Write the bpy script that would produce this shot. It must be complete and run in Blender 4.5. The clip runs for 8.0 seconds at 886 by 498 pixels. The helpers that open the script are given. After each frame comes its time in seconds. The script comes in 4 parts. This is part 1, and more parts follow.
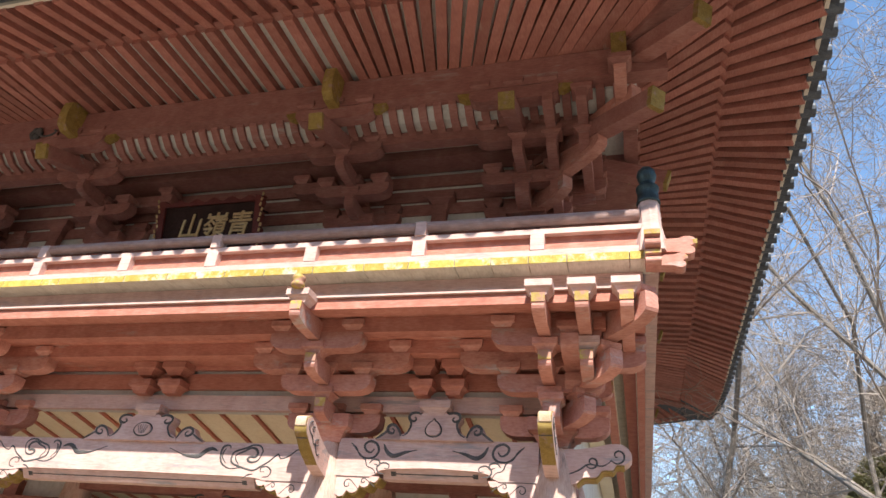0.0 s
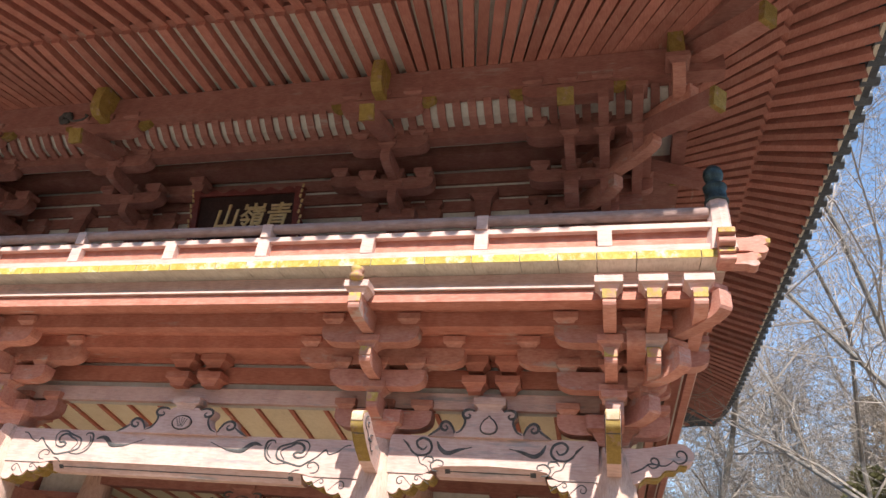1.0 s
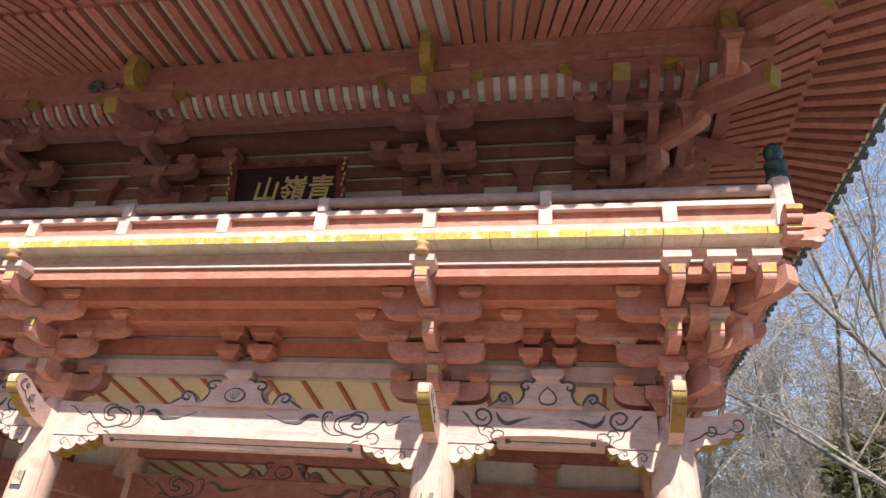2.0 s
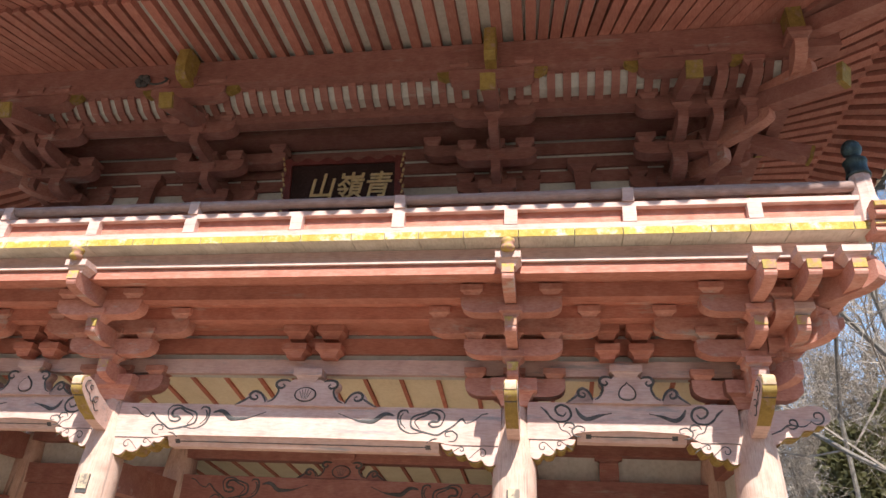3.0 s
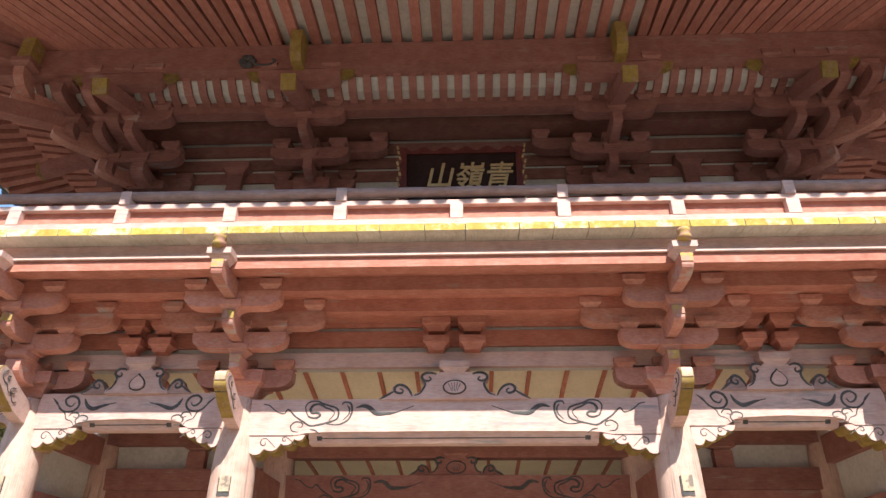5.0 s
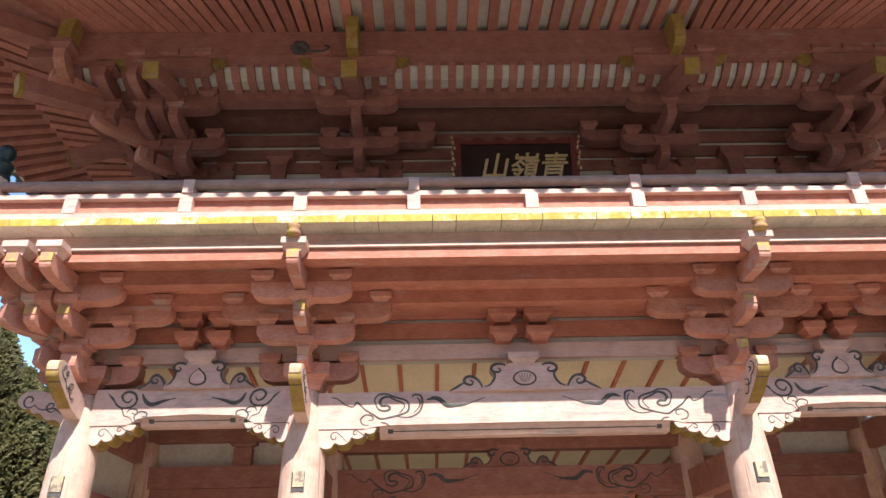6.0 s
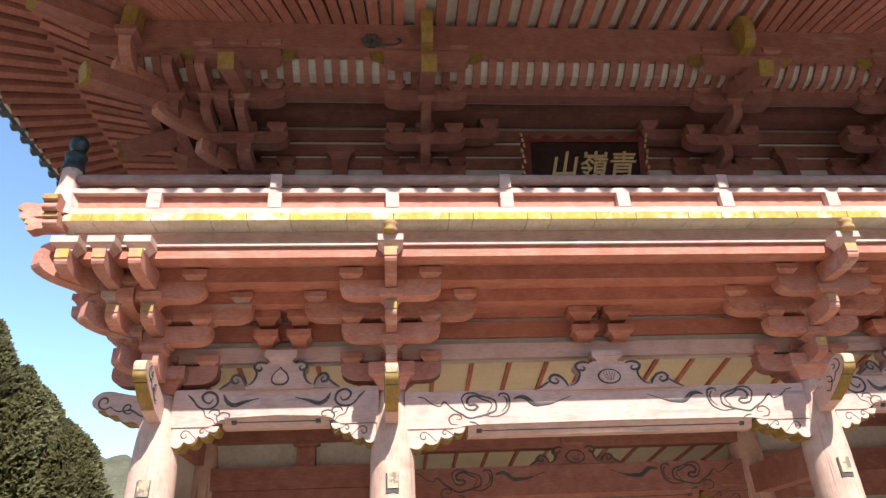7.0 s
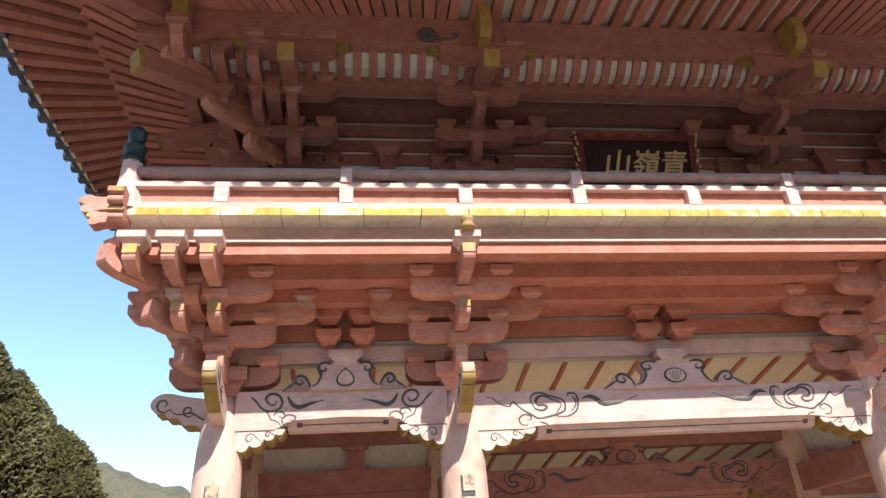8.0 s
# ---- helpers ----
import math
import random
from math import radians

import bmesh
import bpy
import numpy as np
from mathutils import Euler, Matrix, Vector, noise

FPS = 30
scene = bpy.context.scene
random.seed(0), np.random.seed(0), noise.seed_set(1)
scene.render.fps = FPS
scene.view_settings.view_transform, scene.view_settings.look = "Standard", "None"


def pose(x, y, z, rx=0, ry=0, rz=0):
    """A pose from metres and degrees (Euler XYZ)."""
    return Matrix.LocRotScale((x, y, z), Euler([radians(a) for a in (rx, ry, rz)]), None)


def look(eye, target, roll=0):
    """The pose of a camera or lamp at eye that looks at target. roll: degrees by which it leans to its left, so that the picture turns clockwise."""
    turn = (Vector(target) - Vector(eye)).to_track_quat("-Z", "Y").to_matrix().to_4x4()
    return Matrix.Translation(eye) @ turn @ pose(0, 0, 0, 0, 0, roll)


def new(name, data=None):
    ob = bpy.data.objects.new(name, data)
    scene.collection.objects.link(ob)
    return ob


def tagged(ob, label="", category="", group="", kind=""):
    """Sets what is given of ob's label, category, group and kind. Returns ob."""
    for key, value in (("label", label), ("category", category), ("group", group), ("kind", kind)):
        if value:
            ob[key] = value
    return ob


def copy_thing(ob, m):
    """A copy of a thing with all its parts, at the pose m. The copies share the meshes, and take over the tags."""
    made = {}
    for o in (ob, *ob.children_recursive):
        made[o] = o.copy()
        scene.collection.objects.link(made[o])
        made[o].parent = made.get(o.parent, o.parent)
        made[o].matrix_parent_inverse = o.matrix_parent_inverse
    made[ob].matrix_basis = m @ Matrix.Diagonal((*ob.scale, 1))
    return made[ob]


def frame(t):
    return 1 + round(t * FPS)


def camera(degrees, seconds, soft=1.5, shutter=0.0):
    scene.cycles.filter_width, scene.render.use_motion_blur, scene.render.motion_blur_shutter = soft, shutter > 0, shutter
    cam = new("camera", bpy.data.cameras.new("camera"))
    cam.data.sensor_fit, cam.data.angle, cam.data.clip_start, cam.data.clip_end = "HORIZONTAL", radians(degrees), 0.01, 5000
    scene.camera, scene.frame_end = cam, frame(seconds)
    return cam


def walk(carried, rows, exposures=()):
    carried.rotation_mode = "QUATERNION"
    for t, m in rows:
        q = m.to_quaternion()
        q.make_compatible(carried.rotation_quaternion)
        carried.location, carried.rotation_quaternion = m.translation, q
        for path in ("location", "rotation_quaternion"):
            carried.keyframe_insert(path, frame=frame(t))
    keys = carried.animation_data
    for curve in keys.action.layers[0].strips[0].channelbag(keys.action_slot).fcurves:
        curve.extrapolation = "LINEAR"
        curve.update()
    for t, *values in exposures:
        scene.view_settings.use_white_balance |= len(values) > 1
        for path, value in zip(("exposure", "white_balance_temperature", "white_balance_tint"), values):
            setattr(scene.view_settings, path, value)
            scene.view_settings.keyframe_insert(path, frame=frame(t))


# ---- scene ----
cam = camera(67.0, 8.0)
PATH = [
    (0, (4.971, -4.925, 1.896), (4.449, -3.274, 2.898), 6.0),
    (0.5, (4.643, -4.918, 1.854), (4.144, -3.273, 2.876), 6.6),
    (1, (4.24, -4.971, 1.792), (3.776, -3.313, 2.811), 6.4),
    (2.3, (3.187, -5.219, 1.72), (2.808, -3.496, 2.662), 5.0),
    (2.5, (2.992, -5.23, 1.719), (2.614, -3.511, 2.668), 4.9),
    (3, (2.478, -5.337, 1.68), (2.166, -3.601, 2.624), 3.7),
    (3.5, (1.871, -5.404, 1.644), (1.626, -3.668, 2.606), 3.0),
    (4, (1.208, -5.465, 1.612), (1.014, -3.722, 2.574), 2.6),
    (4.5, (0.652, -5.45, 1.558), (0.517, -3.7, 2.518), 1.5),
    (6, (-0.918, -5.361, 1.532), (-0.872, -3.598, 2.475), -1.5),
    (6.5, (-1.578, -5.314, 1.594), (-1.481, -3.549, 2.53), -2.1),
    (7, (-2.12, -5.273, 1.618), (-1.964, -3.508, 2.546), -2.8),
    (7.5, (-2.605, -5.174, 1.626), (-2.396, -3.416, 2.557), -3.5),
    (8, (-3.067, -5.048, 1.67), (-2.813, -3.298, 2.603), -4.1),
]
walk(cam, [(t, look(eye, target, roll)) for t, eye, target, roll in PATH])

# ---- world, sun ----
SUN = Vector((0.23, -1.0, 1.135)).normalized()
world = bpy.data.worlds.new("sky")
scene.world = world
world.use_nodes = True
wn = world.node_tree.nodes
sky = wn.new("ShaderNodeTexSky")
sky.sky_type = "NISHITA"
sky.sun_disc = False
sky.sun_elevation = math.asin(SUN.z)
sky.sun_rotation = math.atan2(SUN.x, SUN.y)
sky.altitude = 300
sky.air_density = 1.0
sky.dust_density = 0.05
sky.ozone_density = 0.6
tone = wn.new("ShaderNodeMix")
tone.data_type = "RGBA"
tone.blend_type = "MULTIPLY"
tone.inputs[0].default_value = 1.0
tone.inputs[7].default_value = (0.94, 1.03, 1.05, 1)
world.node_tree.links.new(sky.outputs[0], tone.inputs[6])
world.node_tree.links.new(tone.outputs[2], wn["Background"].inputs[0])
wn["Background"].inputs[1].default_value = 0.148
sun = new("sun", bpy.data.lights.new("sun", "SUN"))
sun.data.energy = 5.0
sun.data.angle = radians(0.55)
sun.data.color = (1.0, 0.95, 0.87)
sun.matrix_world = look(SUN * 40, (0, 0, 0))
scene.view_settings.exposure = 1.05


# ---- materials ----
def mat(name, base, dark=None, light=None, rough=0.75, scale=6.0, grain=(1, 1, 1), bump=0.25, metal=0.0, wear=None, spread=0.5, tint=0.12, spec=0.3):
    """A weathered surface: stains at one scale, grain at a finer one, a tone of its own for each object, worn patches."""
    m = bpy.data.materials.new(name)
    m.use_nodes = True
    nt = m.node_tree
    n, lk = nt.nodes, nt.links.new
    bsdf = n["Principled BSDF"]
    bsdf.inputs["Roughness"].default_value = rough
    bsdf.inputs["Metallic"].default_value = metal
    bsdf.inputs["Specular IOR Level"].default_value = spec
    dark = dark or tuple(c * 0.6 for c in base)
    light = light or tuple(min(1, c * 1.3) for c in base)
    co = n.new("ShaderNodeTexCoord")
    geo = n.new("ShaderNodeNewGeometry")
    mp = n.new("ShaderNodeMapping")
    mp.inputs["Scale"].default_value = grain
    lk(geo.outputs["Position"], mp.inputs[0])
    big = n.new("ShaderNodeTexNoise")
    big.inputs["Scale"].default_value = scale
    big.inputs["Detail"].default_value = 5
    big.inputs["Roughness"].default_value = 0.65
    lk(geo.outputs["Position"], big.inputs["Vector"])
    fine = n.new("ShaderNodeTexNoise")
    fine.inputs["Scale"].default_value = scale * 9
    fine.inputs["Detail"].default_value = 4
    lk(mp.outputs[0], fine.inputs["Vector"])
    ramp = n.new("ShaderNodeValToRGB")
    e = ramp.color_ramp.elements
    e[0].position, e[0].color = 0.5 - spread * 0.4, (*dark, 1)
    e[1].position, e[1].color = 0.5 + spread * 0.4, (*light, 1)
    mid = e.new(0.5)
    mid.color = (*base, 1)
    mixf = n.new("ShaderNodeMix")
    mixf.inputs[0].default_value = 0.45
    lk(big.outputs[0], mixf.inputs[2])
    lk(fine.outputs[0], mixf.inputs[3])
    lk(mixf.outputs[0], ramp.inputs[0])
    out = ramp.outputs[0]
    if wear:
        wr = n.new("ShaderNodeTexNoise")
        wr.inputs["Scale"].default_value = wear[2]
        wr.inputs["Detail"].default_value = 8
        wr.inputs["Roughness"].default_value = 0.7
        lk(mp.outputs[0], wr.inputs["Vector"])
        wramp = n.new("ShaderNodeValToRGB")
        wramp.color_ramp.elements[0].position = wear[1]
        wramp.color_ramp.elements[1].position = wear[1] + 0.09
        lk(wr.outputs[0], wramp.inputs[0])
        wm = n.new("ShaderNodeMix")
        wm.data_type = "RGBA"
        lk(wramp.outputs[0], wm.inputs[0])
        lk(out, wm.inputs[6])
        wm.inputs[7].default_value = (*wear[0], 1)
        out = wm.outputs[2]
    if tint:
        info = n.new("ShaderNodeObjectInfo")
        hsv = n.new("ShaderNodeHueSaturation")
        mr = n.new("ShaderNodeMapRange")
        mr.inputs[3].default_value, mr.inputs[4].default_value = 1 - tint, 1 + tint
        lk(info.outputs["Random"], mr.inputs[0])
        lk(mr.outputs[0], hsv.inputs["Value"])
        lk(out, hsv.inputs["Color"])
        out = hsv.outputs[0]
    lk(out, bsdf.inputs["Base Color"])
    if bump:
        b = n.new("ShaderNodeBump")
        b.inputs["Strength"].default_value = bump
        b.inputs["Distance"].default_value = 0.01
        lk(mixf.outputs[0], b.inputs["Height"])
        lk(b.outputs[0], bsdf.inputs["Normal"])
    return m


# RED is brightened to carry the bounce light under the balcony
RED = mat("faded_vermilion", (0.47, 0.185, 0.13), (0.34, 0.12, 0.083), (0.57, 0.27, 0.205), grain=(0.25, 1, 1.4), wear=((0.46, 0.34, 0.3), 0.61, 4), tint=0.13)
# darker, mauver copy of RED; shade under eaves and inside is in it
RED_SHADE = mat("shaded_vermilion", (0.31, 0.135, 0.108), (0.22, 0.088, 0.07), (0.39, 0.2, 0.165), grain=(0.25, 1, 1.4), wear=((0.36, 0.27, 0.24), 0.61, 4), tint=0.13)
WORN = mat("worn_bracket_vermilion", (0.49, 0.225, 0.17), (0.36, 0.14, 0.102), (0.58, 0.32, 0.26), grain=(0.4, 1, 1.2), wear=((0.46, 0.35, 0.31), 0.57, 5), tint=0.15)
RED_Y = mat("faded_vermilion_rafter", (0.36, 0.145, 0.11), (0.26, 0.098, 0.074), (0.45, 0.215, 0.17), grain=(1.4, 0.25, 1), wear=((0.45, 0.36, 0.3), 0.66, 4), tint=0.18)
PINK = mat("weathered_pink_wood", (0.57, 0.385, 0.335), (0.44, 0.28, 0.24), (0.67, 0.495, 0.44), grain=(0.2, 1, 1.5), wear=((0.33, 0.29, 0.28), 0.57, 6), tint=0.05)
POST = mat("weathered_column_wood", (0.54, 0.36, 0.29), (0.37, 0.225, 0.175), (0.64, 0.475, 0.4), grain=(3, 3, 0.09), bump=0.9, wear=((0.26, 0.19, 0.165), 0.57, 7), tint=0.05)
GREY = mat("grey_rail_wood", (0.35, 0.23, 0.2), (0.24, 0.15, 0.13), (0.47, 0.335, 0.3), grain=(0.2, 1, 1.5), tint=0.06)
BOARD = mat("pale_floor_board", (0.6, 0.545, 0.45), (0.44, 0.38, 0.3), (0.7, 0.65, 0.56), grain=(1.5, 0.3, 1), tint=0.1)
OCHRE = mat("dull_ochre_paint", (0.27, 0.178, 0.045), (0.16, 0.1, 0.03), (0.38, 0.27, 0.09), scale=14, wear=((0.3, 0.19, 0.13), 0.55, 10), tint=0.15)
TIP = mat("worn_ochre_arm_end", (0.42, 0.29, 0.07), (0.3, 0.17, 0.06), (0.56, 0.42, 0.18), scale=10, wear=((0.42, 0.22, 0.16), 0.47, 11), tint=0.25)
YELLOW = mat("ochre_end_paint", (0.46, 0.33, 0.065), (0.28, 0.19, 0.04), (0.6, 0.47, 0.17), scale=14, wear=((0.62, 0.54, 0.4), 0.52, 5), tint=0.1)
CARVE = mat("carved_dark_line", (0.075, 0.07, 0.068), (0.04, 0.04, 0.04), (0.16, 0.15, 0.14), scale=12, tint=0.0)
WHITE = mat("aged_plaster", (0.62, 0.60, 0.55), (0.48, 0.46, 0.42), (0.72, 0.71, 0.67), scale=3, tint=0.05, bump=0.1)
CREAM = mat("cream_soffit_board", (0.78, 0.70, 0.53), (0.68, 0.6, 0.44), (0.84, 0.77, 0.61), scale=3, tint=0.04, bump=0.1)
TILE = mat("dark_roof_tile", (0.06, 0.07, 0.085), (0.03, 0.035, 0.045), (0.11, 0.12, 0.14), rough=0.45, scale=10, tint=0.2, spec=0.5)
BRONZE = mat("patinated_bronze_cap", (0.04, 0.055, 0.055), (0.015, 0.02, 0.02), (0.11, 0.15, 0.15), rough=0.5, scale=18, metal=0.6, tint=0.05)
GOLD = mat("gilt_letter", (0.58, 0.41, 0.2), (0.38, 0.25, 0.11), (0.7, 0.54, 0.32), rough=0.45, scale=20, metal=0.3, tint=0)
BLACK = mat("black_lacquer_panel", (0.036, 0.017, 0.014), (0.02, 0.01, 0.009), (0.06, 0.032, 0.027), rough=0.65, tint=0, spec=0.15)
DARKRED = mat("dark_red_sign_frame", (0.13, 0.025, 0.02), (0.07, 0.015, 0.012), (0.2, 0.05, 0.04), rough=0.5, scale=15, tint=0)
GROUND = mat("gravel", (0.185, 0.15, 0.115), (0.13, 0.105, 0.08), (0.26, 0.215, 0.17), scale=8, tint=0, rough=0.95)
# STONE is toned for the warm light its unseen platform throws up
STONE = mat("warm_bounce_stone", (0.31, 0.235, 0.165), scale=5, tint=0.1)
TEAL = mat("green_lattice_paint", (0.05, 0.16, 0.13), scale=9, tint=0.05)


# ---- helpers for meshes ----
def mesh_of(bm, name, material, smooth=False, bevel=0.0):
    if bevel:
        bmesh.ops.bevel(bm, geom=[e for e in bm.edges if len(e.link_faces) == 2 and e.calc_face_angle(0) > 0.5], offset=bevel, segments=1, affect="EDGES", clamp_overlap=True)
    bmesh.ops.recalc_face_normals(bm, faces=bm.faces)
    me = bpy.data.meshes.new(name)
    bm.to_mesh(me)
    bm.free()
    me.materials.append(material)
    if smooth:
        for p in me.polygons:
            p.use_smooth = True
    return me


SHIFT = 0.0                                  # how far the storey being built stands off the middle


def put(name, me, parent=None, m=None, label=""):
    """One mesh object on shared mesh data, under a thing, with its pose there."""
    ob = new(name, me)
    if parent is not None:
        ob.parent = parent
        if m is not None:
            ob.matrix_basis = m
    else:
        ob.matrix_basis = Matrix.Translation((SHIFT, 0, 0)) @ (m or Matrix())
    if label:
        ob["label"] = label
    return ob


def part(name, bm, material, parent=None, label="", m=None, smooth=False, bevel=0.0):
    return put(name, mesh_of(bm, name, material, smooth, bevel), parent, m, label)


def thing(name, x, y, z, label, category, group="", kind="", rz=0):
    ob = new(name)
    ob.matrix_basis = pose(x + SHIFT, y, z, 0, 0, rz)
    ob.empty_display_size = 0.2
    return tagged(ob, label, category, group, kind)


def box(bm, x0, x1, y0, y1, z0, z1):
    v = [bm.verts.new((x, y, z)) for x in (x0, x1) for y in (y0, y1) for z in (z0, z1)]
    for f in ((0, 1, 3, 2), (4, 6, 7, 5), (0, 4, 5, 1), (2, 3, 7, 6), (0, 2, 6, 4), (1, 5, 7, 3)):
        bm.faces.new([v[i] for i in f])
    return bm


def boxed(x0, x1, y0, y1, z0, z1):
    return box(bmesh.new(), x0, x1, y0, y1, z0, z1)


def extrude(profile, depth0, depth1, axis="y", bm=None):
    """A closed outline of (a, z) points, drawn out along y (a is x) or along x (a is y)."""
    bm = bm or bmesh.new()
    rings = []
    for d in (depth0, depth1):
        rings.append([bm.verts.new((a, d, z) if axis == "y" else (d, a, z)) for a, z in profile])
    n = len(profile)
    bm.faces.new(rings[0])
    bm.faces.new(list(reversed(rings[1])))
    for i in range(n):
        j = (i + 1) % n
        bm.faces.new((rings[0][j], rings[0][i], rings[1][i], rings[1][j]))
    return bm


def lathe(profile, seg=20, bm=None, at=(0, 0)):
    """Rings of (radius, z) round the z axis, closed at both ends."""
    bm = bm or bmesh.new()
    rings = []
    for r, z in profile:
        rings.append([bm.verts.new((at[0] + r * math.cos(2 * math.pi * i / seg), at[1] + r * math.sin(2 * math.pi * i / seg), z)) for i in range(seg)])
    for a, b in zip(rings, rings[1:]):
        for i in range(seg):
            j = (i + 1) % seg
            bm.faces.new((a[i], a[j], b[j], b[i]))
    bm.faces.new(list(reversed(rings[0])))
    bm.faces.new(rings[-1])
    return bm


def tube(bm, pts, radius, seg=6):
    """A round cord through points; radius is a number or one for each point."""
    pts = [Vector(p) for p in pts]
    rings = []
    for i, p in enumerate(pts):
        d = (pts[min(i + 1, len(pts) - 1)] - pts[max(i - 1, 0)]).normalized()
        u = d.orthogonal().normalized() if not rings else (u - d * u.dot(d)).normalized()
        w = d.cross(u)
        r = radius[i] if isinstance(radius, (list, tuple)) else radius
        rings.append([bm.verts.new(p + (u * math.cos(2 * math.pi * k / seg) + w * math.sin(2 * math.pi * k / seg)) * r) for k in range(seg)])
    for a, b in zip(rings, rings[1:]):
        for k in range(seg):
            bm.faces.new((a[k], a[(k + 1) % seg], b[(k + 1) % seg], b[k]))
    bm.faces.new(list(reversed(rings[0])))
    bm.faces.new(rings[-1])
    return bm


def boat(half, h, w):
    """A bracket arm across: flat top, the lower ends cut round, centred on x and y, from z 0 to h."""
    prof = [(-half, h), (-half, h * 0.58)]
    for k in range(1, 6):
        a = k / 5 * math.pi / 2
        prof.append((-half + 0.17 * (1 - math.cos(a)), h * 0.58 * (1 - math.sin(a))))
    prof += [(-x, z) for x, z in reversed(prof)]
    return extrude(prof, -w / 2, w / 2)


def reach(o0, o1, h, w):
    """A bracket arm that juts out (towards -y) from o0 to o1: flat top, upright end, round below."""
    c = h * 0.95
    prof = [(-o0, h), (-o0, 0), (-o1 + c * 1.3, 0)]
    for k in range(1, 6):
        a = k / 5 * math.pi / 2
        prof.append((-o1 + c * 1.3 * (1 - math.sin(a)), h * 0.38 * (1 - math.cos(a))))
    prof.append((-o1, h))
    return extrude(prof, -w / 2, w / 2, "x")


def dish(w, h, d=None):
    """A bearing block: square above, drawn in by a hollow curve below, from z 0 to h."""
    d = d or w
    bm = bmesh.new()
    rings = []
    for s, z in ((0.58, 0), (0.64, 0.18), (0.8, 0.4), (1, 0.52), (1, 1)):
        rings.append([bm.verts.new((sx * w * s / 2, sy * d * s / 2, z * h)) for sx, sy in ((-1, -1), (1, -1), (1, 1), (-1, 1))])
    for a, b in zip(rings, rings[1:]):
        for i in range(4):
            bm.faces.new((a[i], a[(i + 1) % 4], b[(i + 1) % 4], b[i]))
    bm.faces.new(list(reversed(rings[0])))
    bm.faces.new(rings[-1])
    return bm


def spiral(cx, cz, r0, turns, start, sense, y, tail=()):
    """Points of a scroll in the plane y, winding in from radius r0."""
    pts = [(x, y, z) for x, z in tail]
    n = int(turns * 16)
    for i in range(n + 1):
        f = i / n
        a = start + sense * f * turns * 2 * math.pi
        r = r0 * (1 - 0.82 * f)
        pts.append((cx + r * math.cos(a), y, cz + r * math.sin(a)))
    return pts


# ---- plan ----
AX, LX = (2.12, 4.28), (1.80, 3.84)          # column lines below and above, from the middle
LY, UY = 1.19, 1.45                          # front column line below and above
LB, UB = 10.3, 9.95                            # rear column lines
COL_TOP, UP_TOP = 3.47, 5.93
XS_LOW = (-AX[1], -AX[0], AX[0], AX[1])
XS_UP = (-LX[1], -LX[0], LX[0], LX[1])

# ---- ground ----
bm = bmesh.new()
bmesh.ops.create_grid(bm, x_segments=60, y_segments=60, size=400)
tagged(part("ground", bm, GROUND), "pale gravel ground of the temple precinct", "ground", kind="structure")
# unseen platform, run out in front to bounce sun under the balcony
tagged(part("stone_platform", boxed(-5.9, 5.9, -3.2, 12.0, 0, 0.14), STONE, bevel=0.02), "unseen stone platform added to bounce sunlight up under the gate", "platform", kind="structure")

# ---- columns ----
prof = [(0.215, 0.14), (0.215, 1.4), (0.21, 2.4), (0.205, 2.75), (0.195, 2.98), (0.175, 3.2), (0.15, 3.36), (0.13, 3.44), (0.12, COL_TOP)]
col_me = mesh_of(lathe(prof, 24), "shaft", POST, smooth=True)
base_me = mesh_of(lathe([(0.36, 0.138), (0.36, 0.17), (0.3, 0.24), (0.25, 0.26)], 20), "base_stone", STONE)
peg_me = mesh_of(boxed(-0.05, 0.05, -0.012, 0.012, -0.07, 0.07), "wedge", mat("pale_peg", (0.46, 0.36, 0.25), wear=((0.2, 0.16, 0.13), 0.5, 9), tint=0.2), bevel=0.006)
slot_me = mesh_of(boxed(-0.058, 0.058, -0.01, 0.01, -0.085, 0.085), "mortise", CARVE)
for row, y in enumerate((LY, 2.75, LB)):
    for x in XS_LOW:
        c = thing("column", x, y, 0, "round weathered wooden column with pinkish worn paint", "column", "gate columns")
        put("shaft", col_me, c)
        put("base_stone", base_me, c)
        if row == 0:
            put("mortise", slot_me, c, pose(0, -0.203, 2.56), "dark socket cut in the column")
            put("wedge", peg_me, c, pose(0.006, -0.209, 2.585), "pale wooden wedge")


# ---- tie beams with corbels, between the columns ----
def smooth_line(pts, n=6):
    """A soft curve through points (Catmull-Rom)."""
    p = [Vector(q) for q in pts]
    p = [2 * p[0] - p[1]] + p + [2 * p[-1] - p[-2]]
    out = []
    for a, b, c, d in zip(p, p[1:], p[2:], p[3:]):
        for i in range(n):
            t = i / n
            out.append(0.5 * (2 * b + (c - a) * t + (2 * a - 5 * b + 4 * c - d) * t * t + (3 * b - a - 3 * c + d) * t ** 3))
    return out + [p[-2]]


def brush(bm, pts, w0, w1, plane, flat=0.35):
    """A carved line on an upright face: a flattened cord, thick in the middle (w1) and thin at its ends (w0); points are (x, z)."""
    line = smooth_line([(x, 0, z) for x, z in pts])
    n = len(line) - 1
    cord = bmesh.new()
    tube(cord, line, [w0 + (w1 - w0) * math.sin(math.pi * min(1, i / n * 1.15)) ** 0.7 if i / n < 0.87 else w0 for i in range(n + 1)], 6)
    cord.transform(Matrix.Translation((0, plane, 0)) @ Matrix.Diagonal((1, flat, 1, 1)))
    me = bpy.data.meshes.new("line")
    cord.to_mesh(me)
    cord.free()
    bm.from_mesh(me)
    bpy.data.meshes.remove(me)


